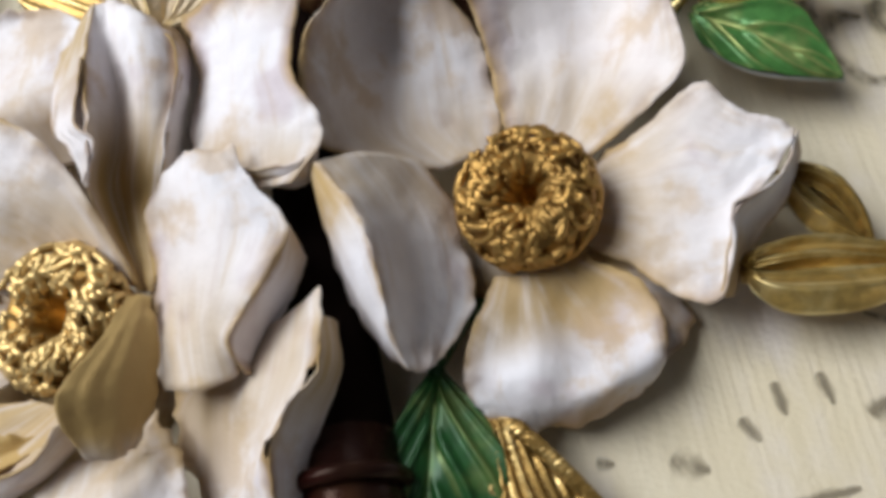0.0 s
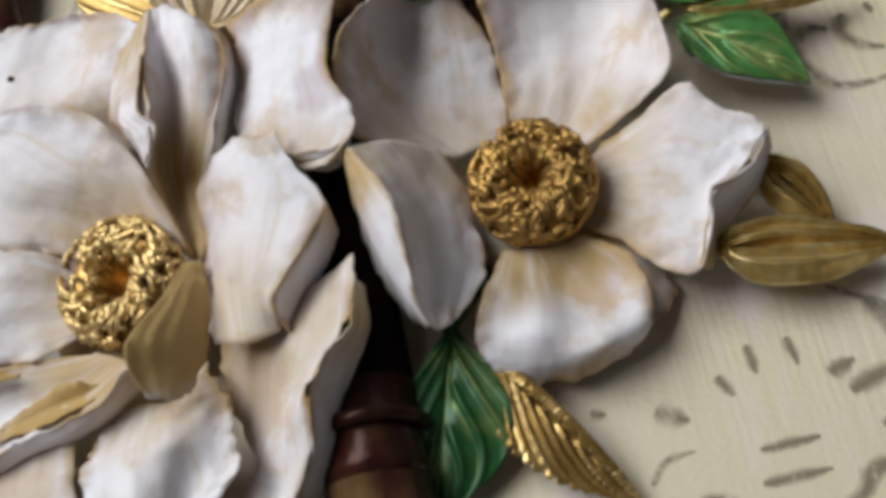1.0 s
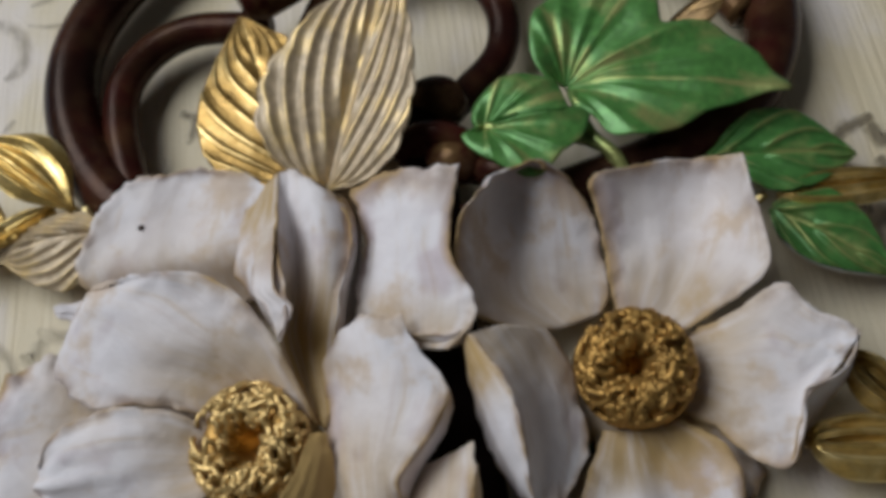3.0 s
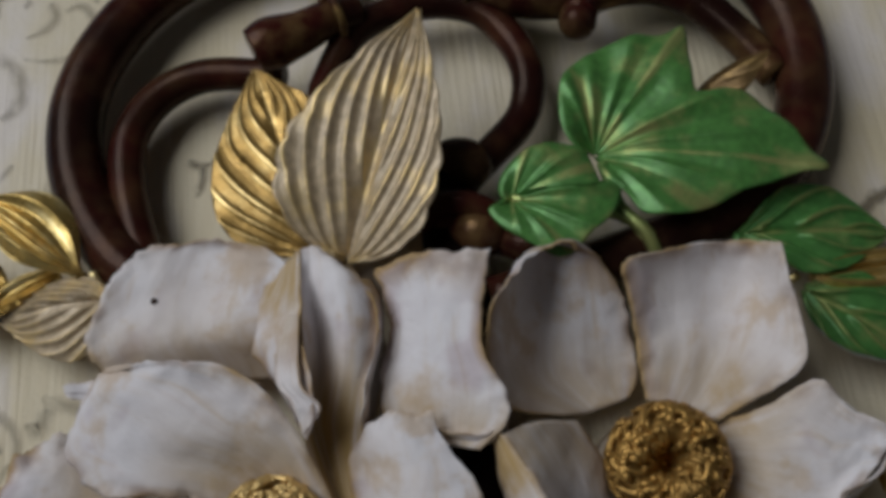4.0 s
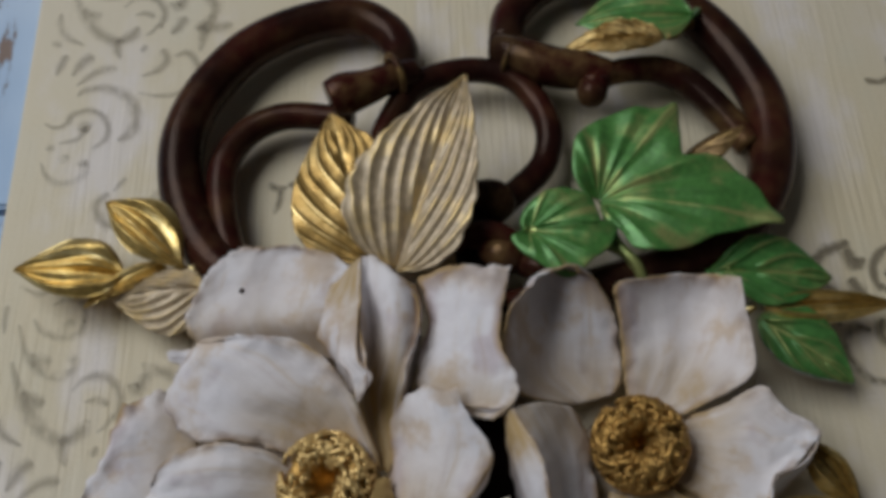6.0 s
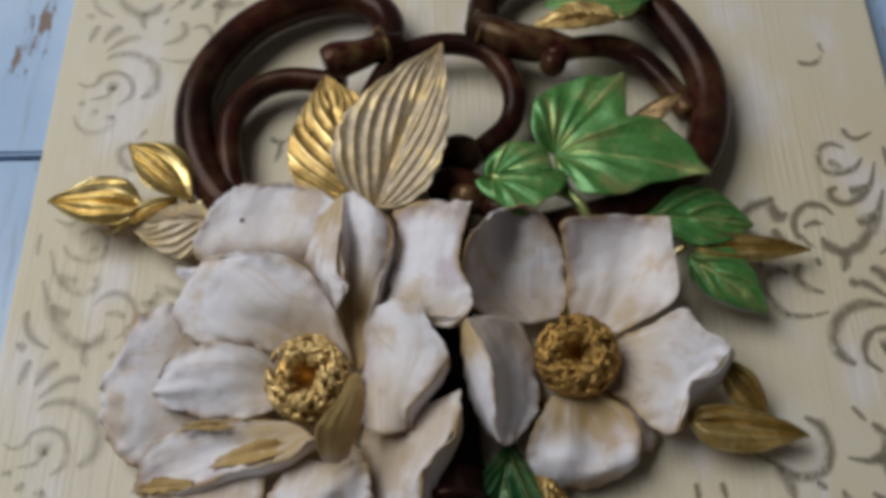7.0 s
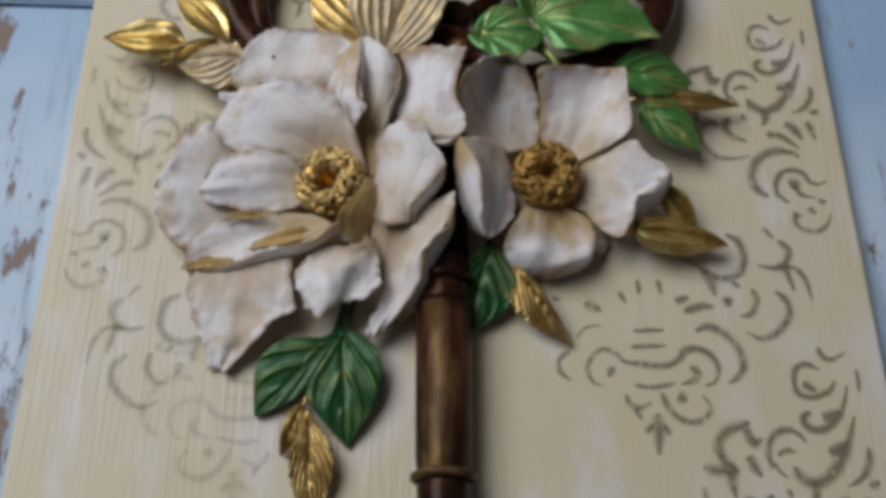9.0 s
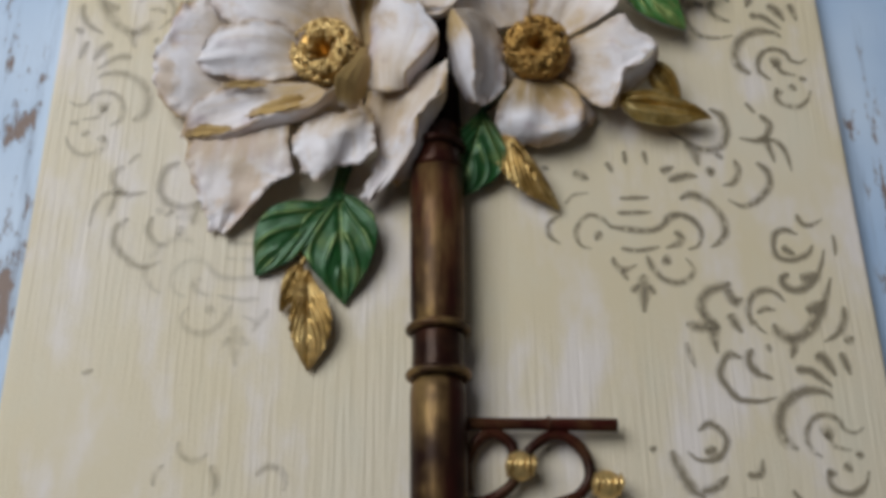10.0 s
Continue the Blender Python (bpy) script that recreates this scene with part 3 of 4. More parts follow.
# ---- the key ----
key = empty("decorative_key", "large maroon lacquered key with rubbed gold, lying on the board", "key")
SX, SZ = -7.6, 9.4
lathe(key, "shaft", [(-95, 8.0), (-94, 9.0), (-26, 9.4), (-22.5, 9.1), (-21.5, 8.4), (-1.5, 8.4), (-0.5, 8.8), (4, 9.4), (40, 9.6), (57, 9.7)], KEY_GOLD, "Y", (SX, 0, SZ), label="gold-rubbed round shaft")
# plain dark lacquer instead of gold imitates the shade on this stretch
lathe(key, "banded_shaft", [(57, 9.5), (60, 9.6), (63, 9.3), (75, 9.1)], KEY, "Y", (SX, 0, SZ), label="banded part of the shaft, ungilded to imitate shade")
# coloured near black to stand for the shade between the flowers
lathe(key, "upper_shaft", [(75, 9.0), (100, 7.8), (120, 7.0), (180, 6.4), (182, 5.0)], SHADED_SHAFT, "Y", (SX, 0, SZ), label="maroon upper shaft, petal shade put into its colour")
lathe(key, "neck", [(-20, 8.5), (-18.5, 9.0), (-14, 8.8), (-11, 8.7), (-7, 8.8), (-3.5, 9.0), (-2.2, 8.5)], KEY, "Y", (SX, 0, SZ), label="plain maroon neck between two collars")
for y, r in ((-3.0, 10.2), (-19, 10.2), (67, 10.2)):
    torus(key, "collar", (SX, y, SZ + 0.6), (0, 1, 0), r - 0.6, 1.5, COLLAR if y < 50 else KEY, "turned gold-edged collar")
tube(key, "bow_loop", [(-60, 150, 10), (-81, 167, 10), (-90, 180, 10), (-95, 196, 10), (-95, 213, 10), (-89, 229, 10), (-77, 244, 10), (-61, 253, 10), (-44, 256, 10), (-33, 250, 10), (-28, 240, 11), (-29, 230, 13)], [6.0, 6.6, 6.8, 6.8, 6.5, 6.0, 5.4], KEY, steps=90)
tube(key, "bow_loop", [(0, 150, 9), (24, 156, 9), (45, 161, 10), (64, 169, 10), (76, 181, 10), (82, 196, 10), (83, 214, 10), (78, 231, 10), (69, 247, 10), (55, 261, 10), (36, 268, 10), (20, 266, 10), (8, 254, 10), (5, 240, 12)], [5.4, 6.0, 6.8, 7.0, 6.8, 6.4, 5.6], KEY, steps=100)
tube(key, "inner_scroll", [(-44, 214, 12), (-50, 216, 11), (-64, 218, 10), (-75, 214, 9), (-82, 204, 9), (-83, 192, 9), (-81, 180, 9), (-77, 168, 9), (-68, 156, 8)], [3.8, 4.3, 4.5, 4.5, 4.2], KEY)
tube(key, "inner_scroll", [(29.5, 217, 19), (31, 220, 18), (36, 225, 15), (43, 227, 14), (52, 227, 13), (61, 222, 12), (69, 212, 11), (76, 200, 10)], [4.6, 3.8, 4.0, 4.4, 4.6, 4.4], HORN)
lathe(key, "scroll_bead", [(-4.6, 0.6), (-4, 2.3), (-2.3, 4.0), (0, 4.7), (2.3, 4.0), (4, 2.3), (4.6, 0.6)], HORN, "Z", (29, 215.5, 19), 24)
tube(key, "centre_ring", [(-14, 180, 10), (-28, 193, 10), (-34, 205, 11), (-32, 214, 11), (-24, 226, 12), (-9, 231, 12), (5, 228, 12), (13, 219, 11), (16, 207, 11), (13, 196, 10), (3, 186, 10), (-6, 178, 9)], [4.0, 4.1, 4.0, 4.2, 4.0], KEY, steps=90)
tube(key, "horn", [(-24, 229, 15), (-31, 226, 17), (-38, 222, 18), (-45, 219, 19), (-49.5, 217, 19)], [4.2, 4.6, 5.4, 6.6, 5.8], HORN, "flared gold-rubbed end of the bow")
tube(key, "horn", [(2, 238, 14), (8, 233, 16), (18, 228, 16), (28, 226, 16), (36, 225, 15)], [4.6, 5.8, 6.4, 6.0, 4.4], HORN, "flared gold-rubbed end of the bow")
torus(key, "binding_ring", (-30, 227, 17), (-0.85, -0.4, 0.1), 6.0, 1.0, COLLAR)
torus(key, "binding_ring", (7, 233, 14), (0.8, -0.55, 0.1), 6.6, 1.0, COLLAR)
for x, y, z, r in ((9, 160, 15, 5.0), (-2, 165, 14, 5.4), (-9, 171, 13, 5.0), (-4, 184, 12, 6.0)):
    tube(key, "knot", [(x - 6, y + 2, z - 5), (x - 2, y + 1, z), (x + 3, y - 1, z), (x + 6, y - 2, z - 5)], [1.5, r * 0.9, r, 1.5], HORN, steps=20)
tube(key, "shoulder", [(-14, 168, 14), (-8, 171, 18), (0, 169, 18), (8, 164, 14)], [2.4, 3.0, 3.0, 2.4], KEY)
tube(key, "bit_rod", [(0, -34, 6), (18, -34, 6), (34, -34, 6), (52, -34, 5.5)], [2.2, 2.0, 2.2, 2.3], KEY)
torus(key, "bit_ring", (29, -34, 6), (1, 0, 0), 2.3, 0.6, KEY)
tube(key, "bit_scroll", [(2, -56, 4), (2, -46, 4), (6, -39, 5), (11, -37, 5), (16, -40, 5), (18, -46, 5)], [1.8, 1.9, 1.9, 1.8], KEY)
tube(key, "bit_scroll", [(20, -46, 5), (24, -41, 5), (30, -37.5, 5), (36, -38.5, 5), (41, -44, 5), (42, -51, 5), (38, -57, 5), (30, -60, 5)], [1.7, 1.9, 1.9, 1.8], KEY)
tube(key, "bit_scroll", [(19, -49, 5), (16, -54, 5), (10, -58, 4), (2, -60, 4)], [1.7, 1.9, 1.8], KEY)
for x, y in ((19, -48), (47, -54)):
    knob = lathe(key, "bit_knob", [(-5, 0.8), (-4.2, 3.0), (-2, 4.7), (0.5, 5.0), (3, 4.0), (4.6, 1.8), (5, 0.5)], BRIGHT, "Z", (x, y, 6), 24)
    for k in range(5):
        tube(knob, "coil", [(x - 4.4 + k * 2, y - 3.4, 7.5), (x - 3.8 + k * 2, y, 10.8), (x - 3.6 + k * 2, y + 3.4, 7.5)], [0.5, 0.9, 0.5], BRIGHT, steps=10, sides=8)

# ---- the flowers ----
def heart(parent, at, lean, r, seed, gold, hole=0.30, high=0.46, count=105):
    """The golden boss of tangled stamens round a small hollow."""
    rnd = random.Random(seed)
    turn = Vector(lean).to_track_quat("Z", "Y")
    at = Vector(at)

    def put(p):
        return tuple(turn @ Vector(p) + at)

    bm = bmesh.new()
    rings = []
    for rad, hh in ((0.70, -9 / r), (0.90, -0.25), (0.95, 0.0), (0.86, high * 0.55), ((1 + hole) / 2, high * 0.8), (hole * 1.1, high * 0.4), (hole * 0.8, -0.15), (hole * 0.4, -0.4)):
        rings.append([bm.verts.new(Vector(put((r * rad * math.cos(q), r * rad * math.sin(q), r * hh))) * MM) for q in (2 * math.pi * i / 28 for i in range(28))])
    for lo, hi in zip(rings, rings[1:]):
        for i in range(28):
            bm.faces.new((lo[i], lo[(i + 1) % 28], hi[(i + 1) % 28], hi[i]))
    bm.faces.new(rings[0][::-1])
    bm.faces.new(rings[-1])
    part("stamen_bed", bm, STAMEN_DARK, parent)
    mid = (1 + hole) / 2
    for k in range(count):
        a = 2 * math.pi * (k * 0.381966 + rnd.uniform(-0.04, 0.04))
        f0 = rnd.uniform(-0.28, 0.75)
        f1 = f0 + rnd.uniform(0.18, 0.42) * rnd.choice((1, 1, -1))
        tw, wig, ph = rnd.uniform(-0.7, 0.7), rnd.uniform(0.05, 0.16), rnd.uniform(0, 6.3)
        pts = []
        for i in range(8):
            q = i / 7
            th = math.pi * (f0 + (f1 - f0) * q + 0.05 * math.sin(9 * q + ph))
            rr = r * (mid + (1 - mid) * math.cos(th)) + rnd.uniform(-0.015, 0.015) * r
            hh = r * high * math.sin(th) + r * (0.06 + rnd.uniform(-0.02, 0.07))
            aa = a + tw * q + wig * math.sin(8 * q + ph)
            pts.append(put((rr * math.cos(aa), rr * math.sin(aa), hh)))
        w = r * rnd.uniform(0.036, 0.060)
        tube(parent, "stamen", pts, [w * 0.8, w, w * 1.1, w], gold, steps=18, sides=6)


def calyx(parent, x, y, r, top):
    """The hidden foot by which a flower stands on the board."""
    lathe(parent, "calyx", [(0, r), (top * 0.4, r * 0.9), (top * 0.8, r * 0.6), (top, r * 0.3)], PETAL, "Z", (x, y, 0), 24)


rose = empty("rose", "wide open white painted clay rose with tan rims and gold heart", "flower", "clay flowers on the key")
calyx(rose, -52, 98, 18, 12)
back = petal(rose, [((-77, 134.7, 8), (-61.9, 137.8, 10), (-47.5, 136.6, 12)), ((-87.6, 145, 17), (-66.6, 144.9, 20), (-46.9, 143.6, 22)), ((-84.8, 154.4, 21), (-65.7, 156.3, 20), (-42.7, 150.4, 25)), ((-79.5, 163.1, 22), (-62.2, 164, 22), (-42.8, 156.1, 27)), ((-72.8, 166.3, 22), (-60.1, 165.8, 24), (-47.3, 161, 27))], seed=1, folds=1.2, ruffle=1.0)
near = min((v.co for v in back.data.vertices), key=lambda c: (c.x + 0.073) ** 2 + (c.y - 0.1545) ** 2 - 0.002 * c.z)
lathe(rose, "speck", [(-0.4, 0.5), (0.0, 0.8), (0.3, 0.7), (0.45, 0.2)], KEY, "Z", tuple(c * 1000 for c in near), 10)
petal(rose, [((-87.6, 79.4, 7), (-80.7, 97.9, 8), (-89.2, 127.7, 9)), ((-94.7, 77.9, 6), (-94.3, 98.5, 11), (-94.4, 129.9, 12)), ((-101.9, 79.8, 6), (-103.7, 99.6, 13), (-103.7, 126.5, 13)), ((-108.4, 86.1, 8), (-108.9, 98.6, 13), (-107.8, 116.2, 13.5)), ((-112.6, 94, 10.5), (-112.8, 98.6, 11), (-111.9, 105.7, 12.5))], seed=6, folds=1.6, ruffle=2.0)
petal(rose, [((-79.7, 139.3, 20), (-79.4, 135.9, 20), (-79.6, 132.7, 19)), ((-86, 138.3, 21), (-85.9, 135.7, 20), (-85.8, 133.9, 18)), ((-92.4, 137.7, 20), (-91.7, 136.7, 19.5), (-90.2, 135.3, 18.5))], seed=15, ruffle=0.8, material=PETAL_GOLD)
petal(rose, [((-30.3, 96.1, 12), (-16, 92.6, 20), (-4.7, 93.2, 29)), ((-33.4, 84.8, 12), (-19.2, 82.1, 21), (-5.2, 84.2, 29)), ((-31.4, 76, 11), (-22.5, 73.8, 17), (-9.8, 77.2, 29)), ((-30.3, 67.5, 10), (-24.1, 65.8, 15), (-15, 69.3, 27)), ((-30.9, 59.1, 9), (-24, 59.5, 13), (-15.8, 62.2, 23)), ((-32.5, 52.8, 7), (-27.3, 53.4, 11), (-19.7, 57.5, 17)), ((-34.1, 48, 6), (-30.6, 48.9, 9), (-25.6, 51.7, 11)), ((-34.1, 45.6, 5), (-32.3, 45.9, 6), (-29.8, 47.5, 8))], seed=11, folds=1.8, ruffle=2.1)
petal(rose, [((-5.2, 88.7, 29), (-4.3, 90.8, 22), (-4.3, 92.9, 14)), ((-6.5, 80.6, 29), (-4.7, 83.4, 20), (-4.7, 84.8, 12)), ((-12.2, 74.9, 28), (-8.2, 76.2, 20), (-6.6, 77.8, 11)), ((-15.3, 68.5, 27), (-11.6, 69.4, 17), (-9.1, 69.6, 9)), ((-15.8, 62.2, 23), (-14, 62.3, 15), (-12.9, 62.9, 8)), ((-19.7, 57.5, 17), (-17.4, 57.6, 11), (-16.2, 58.3, 6)), ((-23.9, 52.2, 12), (-22.4, 52.9, 8), (-21.3, 53.7, 4))], seed=35, folds=0.5, ruffle=1.0, material=PETAL_GOLD, name="folded_rim")
petal(rose, [((-99.2, 73.2, 6), (-79, 74.5, 9), (-60.9, 79.1, 14)), ((-98.6, 63.9, 6), (-79.6, 61.5, 11), (-60.3, 65.5, 15)), ((-95.4, 54.1, 5), (-81.6, 53.1, 8), (-59.3, 53.6, 14)), ((-92.4, 46.1, 4), (-81.6, 45.5, 7), (-65.1, 51.4, 12)), ((-89.3, 39.2, 3), (-82.8, 40.7, 5), (-72.6, 43.6, 8)), ((-87, 35.5, 1.5), (-84.6, 35.5, 2), (-81.9, 35.8, 2.5))], seed=9, folds=2.2, ruffle=2.0)
petal(rose, [((-53.2, 76.4, 15), (-47.9, 77.4, 17), (-41.1, 77, 18), (-35, 83.7, 17)), ((-58.7, 71.4, 15), (-50.6, 69.1, 18), (-40.2, 67.7, 22), (-31.6, 75.2, 18)), ((-58.5, 62.1, 13), (-48.8, 60.4, 21), (-39.5, 61.7, 17), (-29.7, 67, 19)), ((-55.1, 54.5, 14), (-47, 54.9, 20), (-40.2, 57.3, 16), (-30.4, 61.4, 18)), ((-51.8, 49.9, 15), (-48.8, 49.9, 16), (-43.4, 55.6, 16), (-35.3, 56.9, 16))], seed=10, folds=1.6, ruffle=1.8)
petal(rose, [((-45.9, 81.7, 22), (-49.8, 85.6, 20), (-55.2, 88.4, 19)), ((-55.9, 76.3, 20), (-60.3, 82.3, 16), (-65.9, 89.8, 17)), ((-68.1, 74.6, 16), (-72.8, 81.7, 13), (-76.7, 90.1, 15)), ((-82.6, 71.9, 10), (-87.1, 78.6, 9), (-87.4, 88.5, 13)), ((-93.6, 71.2, 7), (-94.8, 76.3, 8), (-96.3, 84.2, 10)), ((-101.2, 71.6, 5.5), (-100.7, 73.4, 6), (-99.4, 78.5, 7))], seed=7, folds=1.0, ruffle=1.0, material=PETAL_GOLD)
petal(rose, [((-52.6, 79.9, 19), (-53.5, 81.2, 18), (-54.2, 82.2, 18.5)), ((-63, 76.8, 17.6), (-63.5, 80.2, 16), (-62.6, 83.4, 18)), ((-76.9, 76.6, 13.6), (-75.9, 78.5, 13.2), (-73.9, 80.5, 13.8))], seed=8, folds=0.6, ruffle=1.6, material=PETAL_HEART, name="folded_rim")
petal(rose, [((-82.2, 73.7, 11.6), (-82.2, 72.8, 11), (-82, 71.4, 11)), ((-90.6, 74.9, 10.4), (-90.6, 73.3, 9.8), (-90.3, 71, 9.6)), ((-97.3, 73.7, 8.6), (-97.6, 72.7, 8), (-98, 71.3, 7.2))], seed=40, folds=0.6, ruffle=1.6, material=PETAL_HEART, name="folded_rim")
petal(rose, [((-69.9, 87.4, 18.5), (-69.9, 87, 18.5), (-69.8, 86.4, 18.5)), ((-77.7, 88.7, 18), (-77.7, 87.8, 17.5), (-78, 86.5, 17)), ((-85.8, 88.6, 16), (-85.7, 87.7, 16), (-85.4, 86.8, 15.5))], seed=41, folds=0.6, ruffle=1.4, material=PETAL_HEART, name="folded_rim")
petal(rose, [((-42.9, 82.3, 29), (-44.4, 81.5, 24), (-45.5, 81.4, 17)), ((-53.8, 76.6, 23), (-56, 75.4, 19), (-57.2, 76.1, 13)), ((-67.7, 74.6, 18.5), (-68.8, 74.1, 14), (-70.5, 75, 8)), ((-82, 71.4, 12.5), (-83, 71.2, 8), (-83.5, 71.5, 4)), ((-93, 70.7, 9), (-93.7, 70.7, 6), (-94.1, 71, 3))], seed=39, folds=0.5, ruffle=0.9, name="folded_rim")
petal(rose, [((-58.2, 92.6, 18), (-57.9, 98.8, 18), (-55, 104.5, 19)), ((-67.7, 89.8, 17), (-67.1, 99.2, 20), (-66.5, 109.2, 24)), ((-80.3, 91.4, 15), (-78.3, 99.7, 21), (-77.1, 110.8, 24)), ((-91.7, 95.3, 13), (-90.3, 100.2, 18), (-87, 109.3, 22)), ((-95.4, 98.7, 12), (-95.4, 101.4, 14), (-93.6, 104.3, 17))], seed=5, folds=1.3, ruffle=1.2)
petal(rose, [((-57.5, 107.4, 19), (-48, 110.3, 19), (-35.4, 103, 22)), ((-66.4, 110.8, 20), (-54.7, 117.1, 25), (-39.5, 113.5, 30)), ((-75.1, 112.9, 19), (-65.3, 122.1, 27), (-44.1, 122.5, 34)), ((-84.6, 114.9, 17), (-74.8, 129.2, 27), (-50.7, 129.7, 36)), ((-92.9, 123.5, 15), (-82.5, 133.4, 25), (-59.3, 133.8, 36)), ((-92.2, 130.9, 14), (-83.1, 138.4, 23), (-72.1, 136.1, 31)), ((-88.7, 133.2, 16), (-82.7, 136.9, 22), (-79.5, 139.3, 25))], seed=4, folds=1.5, ruffle=1.2)
petal(rose, [((-35.9, 103, 22), (-35.2, 103.2, 20.5), (-33.7, 102.5, 21), (-32.1, 105.4, 21)), ((-41, 118.4, 30), (-39.8, 121.7, 22), (-35.4, 120.1, 23), (-30.7, 115.6, 24)), ((-40.2, 127.6, 32), (-38.4, 131.7, 22.5), (-33.1, 129.1, 27), (-28.3, 128.6, 26)), ((-40, 137.4, 32), (-37.4, 140.2, 24), (-31.3, 137, 31), (-24.9, 137.8, 28)), ((-40, 145.8, 32), (-37.4, 147.7, 27.5), (-31.5, 145.2, 33), (-24.5, 145.2, 29)), ((-40.2, 154.7, 30), (-37.7, 155.7, 28.5), (-32.7, 153.3, 32), (-28.2, 151, 30)), ((-39.2, 159.8, 28), (-37.7, 160, 28), (-36, 159.2, 28.5), (-34, 156.9, 29))], seed=31, folds=0.7, ruffle=0.8, material=PETAL_THROAT)
petal(rose, [((-44.5, 157.4, 25), (-42.4, 157.2, 28), (-39.8, 158.7, 29)), ((-50.6, 150.6, 22), (-44.7, 148.4, 28), (-39.5, 144.9, 33.5)), ((-53.3, 145, 18), (-47, 140.1, 27), (-39.5, 136.2, 34)), ((-49.8, 136.3, 17), (-45.2, 131.7, 26), (-37.4, 122, 37)), ((-44.8, 127.6, 16), (-42.5, 123.2, 24), (-40.2, 117.7, 32))], seed=3, folds=0.6, ruffle=0.8, material=PETAL_GOLD, name="folded_rim")
petal(rose, [((-42, 142.8, 33.5), (-39.9, 142.1, 34.5)), ((-45, 135.4, 32), (-40.4, 132.5, 36)), ((-45.4, 129.7, 32), (-39.6, 126, 37.5)), ((-42.3, 124.4, 33.5), (-36.5, 122.2, 38)), ((-40.6, 118.5, 32), (-37.4, 120.2, 36))], seed=44, folds=0.2, ruffle=0.4, name="folded_rim")
petal(rose, [((-28, 149.9, 31), (-25.7, 151.2, 27), (-25.4, 153.5, 20)), ((-24.6, 143.9, 31), (-24.1, 147.9, 24), (-24.3, 152.9, 14)), ((-25, 136.5, 30), (-24.4, 141, 22), (-24.4, 145.7, 12)), ((-28.4, 127.6, 27), (-27.3, 131.7, 18), (-26.2, 135.1, 10)), ((-30.9, 115.6, 24), (-29.9, 119.8, 16), (-29.3, 123.5, 8))], seed=38, folds=0.3, ruffle=0.4, material=PETAL_GOLD, name="folded_rim")
petal(rose, [((-23.4, 117.7, 20), (-15.3, 115.6, 24), (-7.4, 112.1, 30)), ((-25.7, 125.8, 20), (-16.1, 121.9, 27), (-1.9, 116.2, 32)), ((-24.7, 133, 22), (-15.3, 129.9, 29), (-0.8, 121.6, 33)), ((-22.7, 141.2, 24), (-14.5, 138.6, 30), (-4.2, 130.6, 33)), ((-23.1, 148.1, 25), (-13.7, 146, 30), (-3.3, 139.8, 33)), ((-25.1, 153.2, 26), (-14.6, 154.2, 31), (-0.7, 151.5, 33))], seed=14, folds=0.7, ruffle=0.8)
petal(rose, [((-15.7, 117.7, 28.5), (-14.4, 118.8, 24), (-12.8, 121.3, 18)), ((-7.7, 114.8, 31), (-8.2, 114.8, 27), (-8.8, 117.7, 20)), ((-1.7, 116.2, 32), (-3.4, 115, 28), (-5.6, 116.6, 22))], seed=37, folds=0.3, ruffle=0.4, material=PETAL_GOLD, name="folded_rim")
petal(rose, [((-32.7, 84.8, 21), (-25.7, 82.2, 24), (-18.8, 84, 23)), ((-34.6, 96.3, 20), (-25.9, 91.8, 26), (-19.7, 88, 28)), ((-34.5, 103, 20), (-24.3, 99.2, 28), (-14.8, 92.3, 31)), ((-33.2, 110.2, 23), (-22.7, 106.7, 30), (-10.3, 97.3, 32)), ((-32.1, 115.6, 26), (-22.8, 113.9, 31), (-8.2, 103.9, 31)), ((-29.2, 119.8, 28), (-22.9, 119.4, 31), (-13.5, 113.5, 31)), ((-24.8, 121.4, 29.5), (-22.1, 120.9, 31), (-15.7, 119.7, 31))], seed=12, folds=1.0, ruffle=0.9)
petal(rose, [((-8.2, 103.9, 31), (-7.9, 103.7, 26), (-7.9, 103.5, 20)), ((-10.3, 97.3, 32), (-9.6, 98.1, 24), (-10.9, 97.8, 18)), ((-14.8, 92.3, 31), (-14.2, 92.7, 23), (-15.2, 92.6, 17)), ((-19.7, 88, 28), (-17.9, 87.7, 22), (-17.5, 87.6, 17)), ((-18.8, 84, 23), (-17.8, 85.5, 19), (-17.2, 87.1, 15))], seed=36, folds=0.3, ruffle=0.5, name="folded_rim")
petal(rose, [((-36.1, 100.1, 25), (-34.5, 100.6, 24), (-33.5, 100.3, 23)), ((-39.1, 90, 31), (-35.8, 91.9, 28), (-32.4, 95, 23)), ((-43.6, 82.1, 34), (-37.7, 83.8, 30), (-32.6, 88.1, 22)), ((-44.2, 78.1, 31), (-38.6, 78.8, 27), (-34.1, 82.1, 21)), ((-42.5, 74.1, 27), (-39.5, 73.9, 24), (-36.9, 75.9, 21))], seed=13, folds=0.5, ruffle=0.5, material=PETAL_HEART)
heart(rose, (-49, 101, 19.5), (-0.30, -0.2, 1), 12.5, 5, STAMEN, 0.30, 0.38, 120)

